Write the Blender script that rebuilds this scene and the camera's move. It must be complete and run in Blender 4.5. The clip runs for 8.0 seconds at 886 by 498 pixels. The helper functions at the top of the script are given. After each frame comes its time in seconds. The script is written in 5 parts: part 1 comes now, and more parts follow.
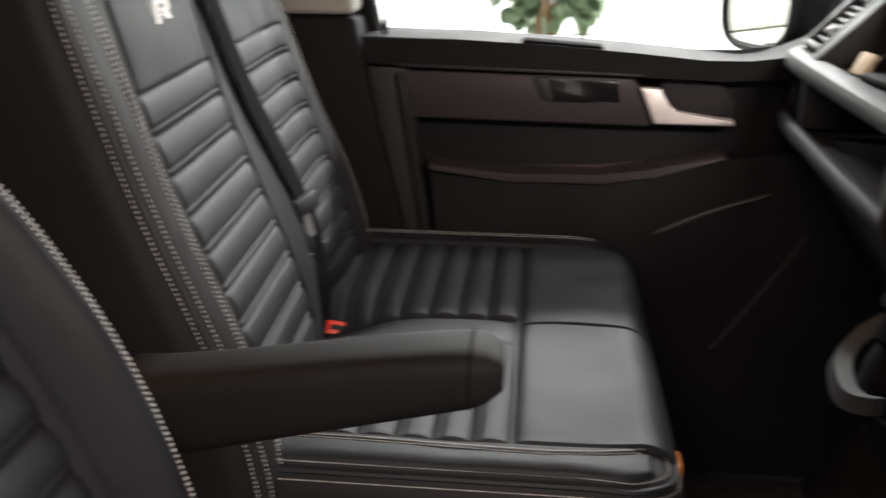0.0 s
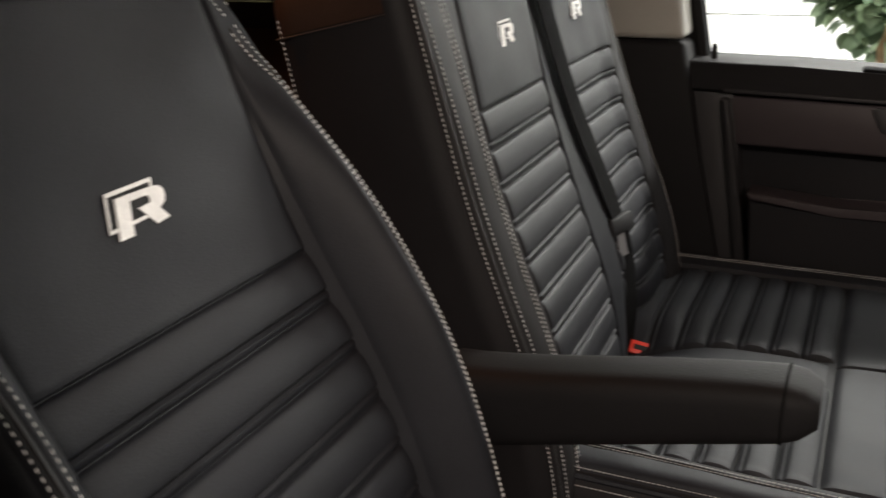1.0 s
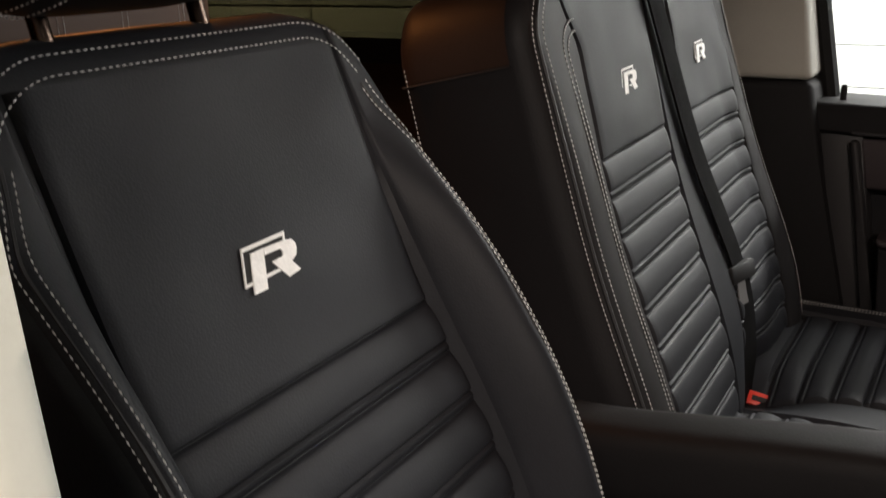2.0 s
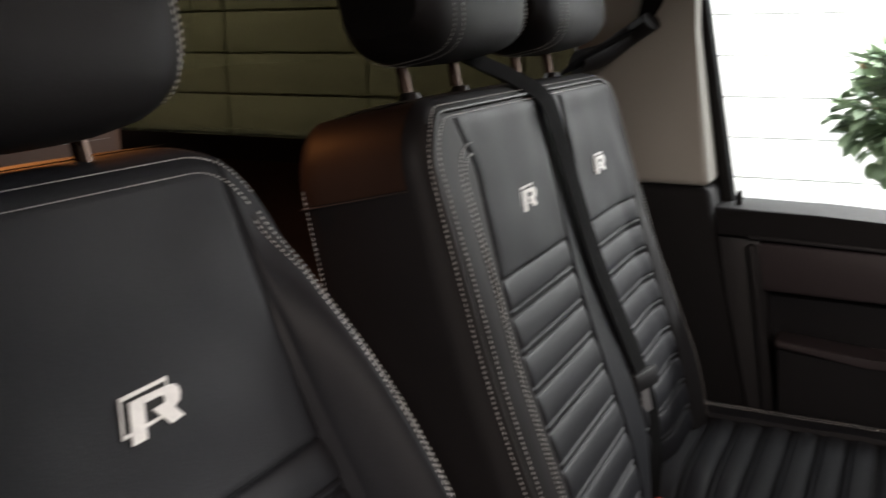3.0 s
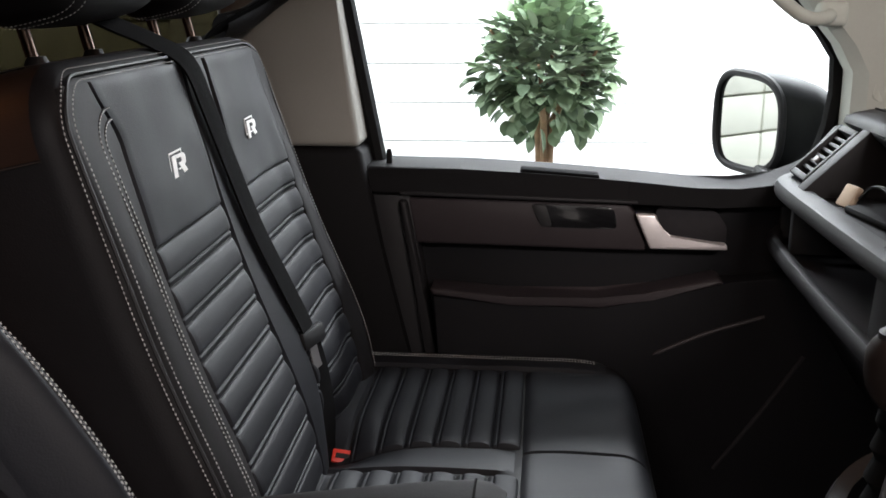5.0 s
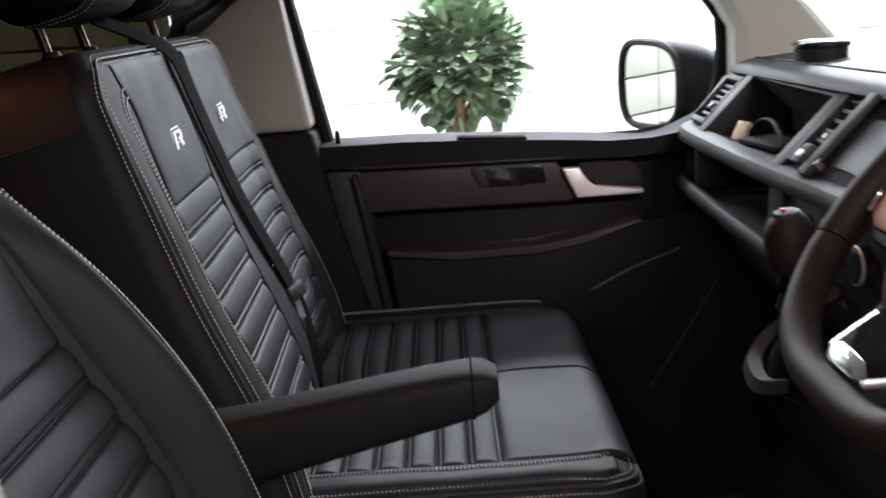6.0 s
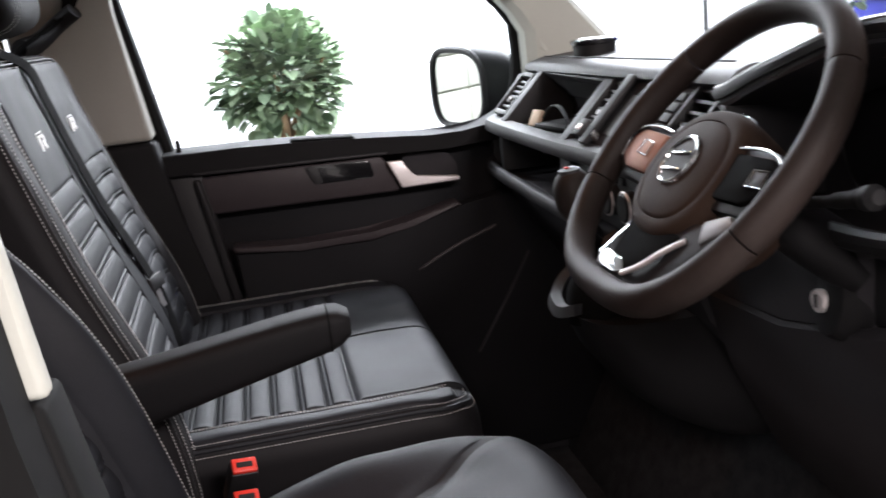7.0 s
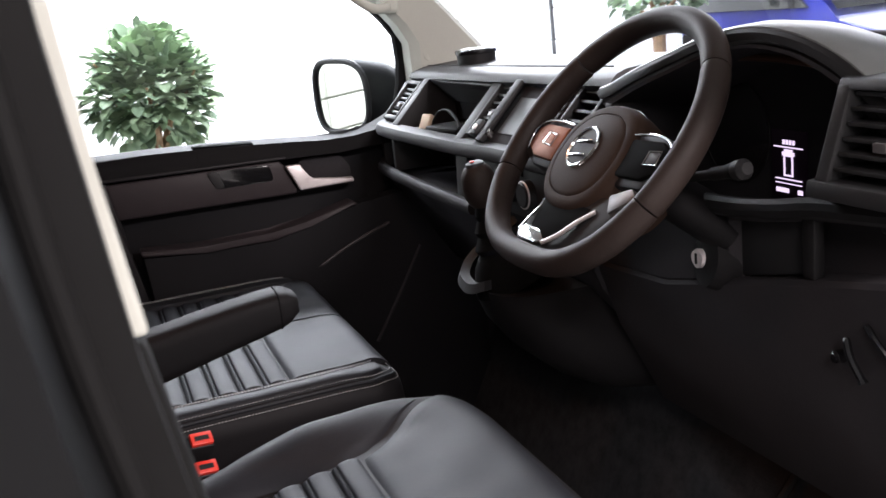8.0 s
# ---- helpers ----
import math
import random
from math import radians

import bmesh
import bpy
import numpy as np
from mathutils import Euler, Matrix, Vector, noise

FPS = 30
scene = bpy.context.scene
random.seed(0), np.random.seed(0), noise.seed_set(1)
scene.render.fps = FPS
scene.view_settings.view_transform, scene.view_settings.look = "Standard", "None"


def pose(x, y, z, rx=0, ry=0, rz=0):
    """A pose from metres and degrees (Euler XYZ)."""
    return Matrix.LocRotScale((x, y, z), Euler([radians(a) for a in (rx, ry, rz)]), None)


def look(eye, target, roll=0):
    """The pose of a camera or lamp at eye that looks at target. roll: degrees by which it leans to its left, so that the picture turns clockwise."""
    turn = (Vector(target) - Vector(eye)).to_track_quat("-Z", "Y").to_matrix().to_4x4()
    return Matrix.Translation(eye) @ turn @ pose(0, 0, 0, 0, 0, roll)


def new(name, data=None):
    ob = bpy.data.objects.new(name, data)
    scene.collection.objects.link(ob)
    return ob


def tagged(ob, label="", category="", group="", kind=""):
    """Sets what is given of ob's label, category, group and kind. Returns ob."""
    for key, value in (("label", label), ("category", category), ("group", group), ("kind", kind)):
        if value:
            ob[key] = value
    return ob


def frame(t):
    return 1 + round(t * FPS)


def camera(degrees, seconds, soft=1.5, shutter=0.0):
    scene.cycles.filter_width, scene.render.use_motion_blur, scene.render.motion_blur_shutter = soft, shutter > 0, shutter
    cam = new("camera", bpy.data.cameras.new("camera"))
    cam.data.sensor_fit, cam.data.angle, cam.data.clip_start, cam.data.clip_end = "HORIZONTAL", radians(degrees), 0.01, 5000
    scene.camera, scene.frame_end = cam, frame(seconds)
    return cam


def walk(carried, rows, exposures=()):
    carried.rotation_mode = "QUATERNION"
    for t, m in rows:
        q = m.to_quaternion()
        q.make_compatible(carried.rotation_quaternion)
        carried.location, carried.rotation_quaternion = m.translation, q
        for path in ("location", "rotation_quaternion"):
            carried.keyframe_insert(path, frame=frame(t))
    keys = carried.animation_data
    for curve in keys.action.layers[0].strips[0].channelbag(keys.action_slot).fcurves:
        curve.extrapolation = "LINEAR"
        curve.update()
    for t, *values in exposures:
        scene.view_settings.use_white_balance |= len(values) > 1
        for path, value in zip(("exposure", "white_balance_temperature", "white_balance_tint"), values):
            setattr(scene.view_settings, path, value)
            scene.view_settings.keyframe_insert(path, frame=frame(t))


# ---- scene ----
cam = camera(50.5, 8.0, shutter=0.5)
PATH = [
    (0, (0.387, -0.835, 1.086), (0.195, 1.023, 0.372), 0.1),
    (0.5, (0.373, -0.844, 1.092), (-0.163, 0.949, 0.388), -0.4),
    (1, (0.376, -0.874, 1.096), (-0.421, 0.833, 0.426), -1.3),
    (1.2, (0.371, -0.878, 1.096), (-0.493, 0.799, 0.433), -1.5),
    (2.3, (0.363, -0.873, 1.14), (-0.653, 0.749, 0.557), -1.5),
    (2.5, (0.365, -0.869, 1.152), (-0.644, 0.773, 0.617), -1.2),
    (3, (0.377, -0.851, 1.162), (-0.5, 0.886, 0.699), -0.8),
    (3.5, (0.4, -0.828, 1.159), (-0.168, 1.033, 0.699), 0.0),
    (4, (0.423, -0.831, 1.162), (0.115, 1.087, 0.686), 1.0),
    (4.5, (0.415, -0.831, 1.154), (0.178, 1.09, 0.65), 0.8),
    (4.7, (0.406, -0.838, 1.156), (0.176, 1.078, 0.629), 0.4),
    (5.8, (0.347, -1.004, 1.122), (0.262, 0.924, 0.595), -3.9),
    (6, (0.333, -1.069, 1.114), (0.307, 0.864, 0.603), -4.5),
    (6.5, (0.296, -1.207, 1.078), (0.475, 0.731, 0.606), -4.9),
    (7, (0.296, -1.292, 1.09), (0.633, 0.617, 0.597), -6.4),
    (7.5, (0.277, -1.347, 1.087), (0.767, 0.513, 0.597), -7.1),
    (8, (0.142, -1.425, 1.104), (0.793, 0.4, 0.601), -6.4),
]
TONE = [(0, 0.84, 7000, 11), (0.6, 0.56, 7150, 11), (1.2, 0.25, 7250, 11), (2.5, 0.25, 7050, 12), (3.0, 0.22, 6900, 12), (3.5, 0.62, 6750, 11), (4.5, 0.28, 6550, 11), (6.0, 0.35, 6400, 14), (7.0, 0.70, 6350, 15), (8.0, 0.74, 6350, 16)]
walk(cam, [(t, look(eye, target, roll)) for t, eye, target, roll in PATH], TONE)

# ---- world, lights ----
world = bpy.data.worlds.new("world")
scene.world = world
world.use_nodes = True
world.node_tree.nodes["Background"].inputs[0].default_value = (1.0, 0.98, 0.95, 1)
world.node_tree.nodes["Background"].inputs[1].default_value = 0.08


def area_lamp(name, m, w, h, watts, color):
    data = bpy.data.lights.new(name, "AREA")
    data.shape, data.size, data.size_y, data.energy, data.color = "RECTANGLE", w, h, watts, color
    ob = new(name, data)
    ob.matrix_world = m
    return ob


COOL = (0.90, 0.955, 1.0)
SOFT = (1.0, 0.91, 0.87)
WARM = (1.0, 0.36, 0.10)
for lx, ly, w, h, watts, tone in ((1.1, 2.95, 3.0, 0.5, 235, COOL), (1.7, 1.75, 3.0, 0.4, 44, COOL), (4.4, 3.05, 3.6, 0.4, 128, COOL), (-0.3, -2.9, 1.2, 0.7, 44, SOFT), (1.6, -2.7, 1.2, 0.7, 140, SOFT), (-4.2, 2.2, 3.0, 0.6, 260, COOL)):
    area_lamp("ceiling_strip_light", pose(lx, ly, 2.26, 0, 0, 0), w, h, watts, tone)
area_lamp("rear_cabin_lamp", pose(-0.62, -0.125, 1.444, -25, -6, 0), 0.08, 0.05, 3.4, WARM).data.spread = radians(115)
area_lamp("courtesy_lamp", pose(0.46, 0.05, 1.444), 0.05, 0.03, 0.5, (1.0, 0.45, 0.18))


# ---- materials ----
def material(name, base, rough=0.5, metal=0.0, var=0.12, scale=6.0, bump=0.0, bump_scale=300.0, coat=0.0, spec=0.5, grain="noise", stain=0.1):
    m = bpy.data.materials.new(name)
    m.use_nodes = True
    nt = m.node_tree
    b = nt.nodes["Principled BSDF"]
    b.inputs["Roughness"].default_value, b.inputs["Metallic"].default_value = rough, metal
    b.inputs["Coat Weight"].default_value, b.inputs["Specular IOR Level"].default_value = coat, spec
    co = nt.nodes.new("ShaderNodeTexCoord")
    big, fine = nt.nodes.new("ShaderNodeTexNoise"), nt.nodes.new("ShaderNodeTexNoise")
    big.inputs["Scale"].default_value, big.inputs["Detail"].default_value = scale, 6
    fine.inputs["Scale"].default_value, fine.inputs["Detail"].default_value = bump_scale * 0.4, 3
    info = nt.nodes.new("ShaderNodeObjectInfo")
    mix, ramp = nt.nodes.new("ShaderNodeMix"), nt.nodes.new("ShaderNodeMapRange")
    add = nt.nodes.new("ShaderNodeMath")
    add.operation = "MULTIPLY_ADD"
    add.inputs[1].default_value = 0.35
    nt.links.new(fine.outputs["Fac"], add.inputs[0])
    nt.links.new(big.outputs["Fac"], add.inputs[2])
    ramp.inputs["From Min"].default_value, ramp.inputs["From Max"].default_value = 0.4, 0.95
    nt.links.new(add.outputs[0], ramp.inputs["Value"])
    mix.data_type = "RGBA"
    mix.inputs["A"].default_value = (*[c * (1 - var) for c in base], 1)
    mix.inputs["B"].default_value = (*[min(1, c * (1 + var)) for c in base], 1)
    nt.links.new(co.outputs["Object"], big.inputs["Vector"])
    nt.links.new(co.outputs["Object"], fine.inputs["Vector"])
    nt.links.new(ramp.outputs["Result"], mix.inputs["Factor"])
    nt.links.new(mix.outputs["Result"], b.inputs["Base Color"])
    rr = nt.nodes.new("ShaderNodeMapRange")
    rr.inputs["To Min"].default_value, rr.inputs["To Max"].default_value = max(0.02, rough - stain * rough), min(1, rough + stain)
    nt.links.new(big.outputs["Fac"], rr.inputs["Value"])
    nt.links.new(rr.outputs["Result"], b.inputs["Roughness"])
    if bump:
        if grain == "leather":
            g = nt.nodes.new("ShaderNodeTexVoronoi")
            g.inputs["Scale"].default_value = bump_scale
            out = g.outputs["Distance"]
        else:
            g = nt.nodes.new("ShaderNodeTexNoise")
            g.inputs["Scale"].default_value, g.inputs["Detail"].default_value = bump_scale, 4
            out = g.outputs["Fac"]
        nt.links.new(co.outputs["Object"], g.inputs["Vector"])
        wave = nt.nodes.new("ShaderNodeMath")
        wave.operation = "MULTIPLY_ADD"
        wave.inputs[1].default_value = 0.5
        nt.links.new(out, wave.inputs[0])
        nt.links.new(big.outputs["Fac"], wave.inputs[2])
        bp = nt.nodes.new("ShaderNodeBump")
        bp.inputs["Strength"].default_value, bp.inputs["Distance"].default_value = bump, 0.002
        nt.links.new(wave.outputs[0], bp.inputs["Height"])
        nt.links.new(bp.outputs["Normal"], b.inputs["Normal"])
    return m


def glass(name, color, rough=0.0, alpha_tint=1.0):
    m = bpy.data.materials.new(name)
    m.use_nodes = True
    nt = m.node_tree
    nt.nodes.remove(nt.nodes["Principled BSDF"])
    tr, gl, mx = nt.nodes.new("ShaderNodeBsdfTransparent"), nt.nodes.new("ShaderNodeBsdfGlossy"), nt.nodes.new("ShaderNodeMixShader")
    tr.inputs[0].default_value = (*color, 1)
    gl.inputs["Roughness"].default_value = rough
    lw = nt.nodes.new("ShaderNodeFresnel")
    lw.inputs[0].default_value = 1.35
    nt.links.new(lw.outputs[0], mx.inputs[0])
    nt.links.new(tr.outputs[0], mx.inputs[1])
    nt.links.new(gl.outputs[0], mx.inputs[2])
    nt.links.new(mx.outputs[0], nt.nodes["Material Output"].inputs[0])
    return m


def emitter(name, color, strength):
    m = bpy.data.materials.new(name)
    m.use_nodes = True
    b = m.node_tree.nodes["Principled BSDF"]
    b.inputs["Base Color"].default_value = (0.004, 0.003, 0.004, 1)
    b.inputs["Specular IOR Level"].default_value = 0.1
    b.inputs["Emission Color"].default_value, b.inputs["Emission Strength"].default_value = (*color, 1), strength
    return m


LEATHER = material("black_leather", (0.0108, 0.0114, 0.0140), 0.54, var=0.25, scale=9, bump_scale=520, grain="leather", stain=0.12, bump=0.1, spec=0.165)
LEATHER_SIDE = material("black_leather_side", (0.0075, 0.0068, 0.0074), 0.58, var=0.2, scale=7, bump=0.12, bump_scale=480, grain="leather", spec=0.15)
THREAD = material("pale_thread", (0.56, 0.545, 0.53), 0.8, var=0.1, scale=60)
PATCH = material("silver_embroidery", (0.82, 0.81, 0.79), 0.5, var=0.12, scale=90, bump=0.3, bump_scale=900)
PATCH_DARK = material("black_embroidery", (0.008, 0.008, 0.008), 0.8, var=0.1, scale=90)
ARM_VINYL = material("black_armrest_vinyl", (0.0050, 0.0046, 0.0050), 0.66, var=0.2, scale=8, bump=0.12, bump_scale=420, grain="leather", spec=0.14)
VINYL = material("black_vinyl", (0.0075, 0.0071, 0.0077), 0.7, var=0.2, scale=8, bump=0.12, bump_scale=420, grain="leather", spec=0.16)
PLASTIC = material("black_grained_plastic", (0.0175, 0.0168, 0.0182), 0.53, var=0.18, scale=5, bump=0.14, bump_scale=700, spec=0.28)
PLASTIC_GREY = material("charcoal_plastic", (0.021, 0.021, 0.022), 0.5, var=0.15, scale=5, bump=0.14, bump_scale=700, spec=0.27)
DOOR_GREY = material("charcoal_door_strip", (0.034, 0.0275, 0.0295), 0.45, var=0.12, scale=5, bump=0.14, bump_scale=700, spec=0.28)
DOOR_BLACK = material("black_door_fabric", (0.0078, 0.0076, 0.0088), 0.75, var=0.2, scale=9, bump=0.2, bump_scale=600, spec=0.2)
ORANGE = material("orange_reflector", (0.75, 0.24, 0.05), 0.25, var=0.1, scale=80, coat=0.5)
FOOT_BLACK = material("footwell_black", (0.027, 0.0252, 0.0275), 0.8, var=0.2, scale=8, bump=0.15, bump_scale=500, spec=0.16)
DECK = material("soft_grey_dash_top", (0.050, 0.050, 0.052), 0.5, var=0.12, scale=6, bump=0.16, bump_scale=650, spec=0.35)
# instrument hood plastic, base colour lifted to paint in the windscreen glare
HOOD_GLARE = material("dash_hood_with_glare", (0.17, 0.17, 0.168), 0.36, var=0.12, scale=6, bump=0.16, bump_scale=650, spec=0.7)
PLASTIC_DARK = material("deep_black_plastic", (0.0110, 0.0107, 0.0114), 0.55, var=0.2, scale=8, bump=0.08, bump_scale=500, spec=0.28)
GLOSS = material("gloss_black_plastic", (0.008, 0.008, 0.009), 0.12, var=0.1, scale=8, coat=0.4)
CARPET = material("black_carpet", (0.036, 0.036, 0.038), 0.95, var=0.35, scale=30, bump=0.8, bump_scale=260, spec=0.08)
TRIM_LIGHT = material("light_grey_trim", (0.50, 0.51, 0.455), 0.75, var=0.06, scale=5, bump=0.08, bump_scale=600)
# light trim darkened for the passenger pillar: its shade is in the colour
TRIM_SHADED = material("shaded_light_grey_trim", (0.31, 0.30, 0.27), 0.8, var=0.06, scale=5, bump=0.08, bump_scale=600, spec=0.3)
HEADLINER = material("grey_headliner", (0.32, 0.305, 0.285), 0.95, var=0.08, scale=12, bump=0.3, bump_scale=500)
SATIN = material("satin_aluminium", (0.86, 0.80, 0.79), 0.38, metal=0.6, var=0.06, scale=20)
POST = material("dark_chrome_post", (0.075, 0.050, 0.040), 0.2, metal=1.0, var=0.05, scale=20)
SATIN_DARK = material("dark_satin_metal", (0.20, 0.19, 0.19), 0.5, metal=0.8, var=0.06, scale=20)
CHROME = material("chrome", (0.80, 0.80, 0.80), 0.07, metal=1.0, var=0.03, scale=20)
WHEEL_LEATHER = material("worn_wheel_leather", (0.021, 0.0150, 0.0130), 0.52, var=0.25, scale=14, bump=0.10, bump_scale=520, grain="leather", spec=0.18)
# black hub leather with warm lamplight mixed into its base as brown
HUB_WARM_LIT = material("hub_leather_warm_lit", (0.036, 0.0215, 0.0155), 0.68, var=0.2, scale=14, bump=0.10, bump_scale=520, grain="leather", spec=0.12)
# orange base paints the warm lamp's reflection on the left spoke
ORANGE_SHEEN = material("satin_trim_orange_sheen", (0.16, 0.046, 0.011), 0.45, var=0.08, scale=30, metal=0.6)
FLAT_BLACK = material("matte_black_recess", (0.005, 0.005, 0.005), 0.9, var=0.1, scale=20, spec=0.05)
RUBBER = material("black_rubber", (0.0065, 0.0065, 0.0065), 0.75, var=0.15, scale=20, spec=0.18)
WEB = material("black_belt_webbing", (0.0062, 0.0062, 0.0065), 0.9, var=0.15, scale=60, bump=0.4, bump_scale=900, spec=0.05)
RED = material("red_buckle_plastic", (0.62, 0.035, 0.02), 0.4, var=0.08, scale=20)
PAINT_DARK = material("dark_teal_car_paint", (0.0065, 0.0070, 0.0075), 0.5, var=0.06, scale=4, coat=0.0, spec=0.15)
WHITE_WALL = material("white_board_wall", (0.80, 0.80, 0.79), 0.6, var=0.03, scale=3, bump=0.05, bump_scale=120)
CEIL_WHITE = material("grey_ceiling", (0.36, 0.36, 0.36), 0.8, var=0.03, scale=3)
SHUTTER = material("cream_garage_door", (0.66, 0.66, 0.58), 0.55, var=0.08, scale=4, bump=0.1, bump_scale=200)
WALL_GREY = material("grey_painted_wall", (0.42, 0.42, 0.41), 0.7, var=0.08, scale=2, bump=0.05, bump_scale=120)
CONCRETE = material("grey_concrete", (0.36, 0.36, 0.35), 0.6, var=0.15, scale=2.5, bump=0.2, bump_scale=60)
BROWN = material("brown_leather", (0.050, 0.022, 0.012), 0.5, var=0.15, scale=8, bump=0.12, bump_scale=480, grain="leather", spec=0.22)
BROWN_DARK = material("dark_brown_leather", (0.018, 0.0085, 0.0054), 0.5, var=0.2, scale=8, bump=0.12, bump_scale=480, grain="leather", spec=0.22)
BOLSTER = material("soft_black_bolster_leather", (0.0112, 0.0103, 0.0108), 0.58, var=0.2, scale=7, bump=0.10, bump_scale=500, grain="leather", spec=0.13)
BARK = material("brown_bark", (0.30, 0.19, 0.11), 0.85, var=0.3, scale=25, bump=0.6, bump_scale=90)
CARD = material("cream_card", (0.66, 0.52, 0.38), 0.7, var=0.06, scale=30)
GLASS_CLEAR = glass("clear_glass", (0.95, 0.97, 0.96))
GLASS_TINT = glass("privacy_glass", (0.135, 0.125, 0.092))
MIRROR = bpy.data.materials.new("mirror_glass")
MIRROR.use_nodes = True
MIRROR.node_tree.nodes["Principled BSDF"].inputs["Base Color"].default_value = (0.82, 0.83, 0.83, 1)
MIRROR.node_tree.nodes["Principled BSDF"].inputs["Metallic"].default_value = 1.0
MIRROR.node_tree.nodes["Principled BSDF"].inputs["Roughness"].default_value = 0.02


def leaf_material():
    m = material("glossy_green_leaf", (0.045, 0.13, 0.035), 0.55, var=0.3, scale=7, spec=0.3)
    nt = m.node_tree
    b = nt.nodes["Principled BSDF"]
    geo, ramp = nt.nodes.new("ShaderNodeNewGeometry"), nt.nodes.new("ShaderNodeValToRGB")
    ramp.color_ramp.elements[0].color = (0.085, 0.135, 0.080, 1)
    ramp.color_ramp.elements[1].color = (0.36, 0.47, 0.30, 1)
    nt.links.new(geo.outputs["Random Per Island"], ramp.inputs["Fac"])
    nt.links.new(ramp.outputs["Color"], b.inputs["Base Color"])
    return m


LEAF = leaf_material()

# ---- builders ----
ROOTS = {}


def V(*a):
    return Vector(a)


def thing(name, label, category, at=(0, 0, 0), group="", kind=""):
    ob = tagged(new(name), label, category, group, kind)
    ob.empty_display_size = 0.05
    ob.location = at
    ROOTS[ob.name] = Vector(at)
    return ob


def part(name, bm, mat, parent=None, label="", smooth=35, kind="", recalc=True):
    me = bpy.data.meshes.new(name)
    if recalc:
        bmesh.ops.recalc_face_normals(bm, faces=bm.faces)
    bm.to_mesh(me)
    bm.free()
    me.materials.append(mat)
    if smooth:
        for p in me.polygons:
            p.use_smooth = True
        me.set_sharp_from_angle(angle=radians(smooth))
    ob = new(name, me)
    if parent is not None:
        ob.parent = parent
        ob.matrix_parent_inverse = Matrix.Translation(-ROOTS.get(parent.name, Vector()))
    return tagged(ob, label, kind=kind)


def lone(name, bm, mat, label, category, group="", kind="", smooth=35):
    return tagged(part(name, bm, mat, None, "", smooth), label, category, group, kind)


def box(bm, a, b, bev=0.004, seg=2, m=None):
    a, b = Vector(a), Vector(b)
    vs = bmesh.ops.create_cube(bm, size=1)["verts"]
    for v in vs:
        v.co = Vector((a[i] + (v.co[i] + 0.5) * (b[i] - a[i]) for i in range(3)))
        if m is not None:
            v.co = m @ v.co
    if bev > 0:
        es = {e for v in vs for e in v.link_edges}
        bmesh.ops.bevel(bm, geom=list(es), offset=bev, segments=seg, profile=0.5, affect="EDGES")
    return bm


def boxed(a, b, bev=0.004, seg=2, m=None):
    return box(bmesh.new(), a, b, bev, seg, m)


def loft(bm, rings, caps=(True, True), closed=True):
    rows = [[bm.verts.new(p) for p in r] for r in rings]
    n = len(rows[0])
    for r0, r1 in zip(rows, rows[1:]):
        for i in range(n if closed else n - 1):
            j = (i + 1) % n
            bm.faces.new((r0[i], r0[j], r1[j], r1[i]))
    if caps[0]:
        bm.faces.new(list(reversed(rows[0])))
    if caps[1]:
        bm.faces.new(rows[-1])
    return bm


def sheet(bm, f, nu, nv):
    return loft(bm, [[f(i / nu, j / nv) for i in range(nu + 1)] for j in range(nv + 1)], (False, False), False)


def tube(bm, pts, r, n=8, caps=True, flat=1.0, up=None):
    pts = [Vector(p) for p in pts]
    rings, side = [], None
    for i, p in enumerate(pts):
        d = (pts[min(i + 1, len(pts) - 1)] - pts[max(i - 1, 0)]).normalized()
        if side is None:
            ref = Vector(up) if up else (V(0, 0, 1) if abs(d.z) < 0.9 else V(1, 0, 0))
            side = d.cross(ref).normalized()
        side = (side - d * side.dot(d)).normalized()
        nrm = side.cross(d)
        rr = r[i] if isinstance(r, (list, tuple)) else r
        rings.append([p + rr * (math.cos(2 * math.pi * k / n) * side + flat * math.sin(2 * math.pi * k / n) * nrm) for k in range(n)])
    return loft(bm, rings, (caps, caps))


def prism(bm, poly, axis, lo, hi, bev=0.003, seg=2):
    """Extrudes a flat outline along an axis: 'x' takes (y, z), 'y' takes (x, z), 'z' takes (x, y)."""
    def at(p, d):
        return {"x": (d, p[0], p[1]), "y": (p[0], d, p[1]), "z": (p[0], p[1], d)}[axis]
    lower, upper = [bm.verts.new(at(p, lo)) for p in poly], [bm.verts.new(at(p, hi)) for p in poly]
    n = len(poly)
    for i in range(n):
        bm.faces.new((lower[i], lower[(i + 1) % n], upper[(i + 1) % n], upper[i]))
    bm.faces.new(lower[::-1])
    bm.faces.new(upper)
    if bev > 0:
        es = {e for v in lower + upper for e in v.link_edges}
        bmesh.ops.bevel(bm, geom=list(es), offset=bev, segments=seg, profile=0.5, affect="EDGES")
    return bm


def round_poly(poly, r, n=4):
    out = []
    for i, p in enumerate(poly):
        p, a, b = Vector(p), Vector(poly[i - 1]), Vector(poly[(i + 1) % len(poly)])
        da, db = (a - p), (b - p)
        ra = min(r, da.length * 0.45, db.length * 0.45)
        s, e = p + da.normalized() * ra, p + db.normalized() * ra
        for k in range(n + 1):
            t = k / n
            out.append(tuple((1 - t) ** 2 * s + 2 * t * (1 - t) * p + t * t * e))
    return out


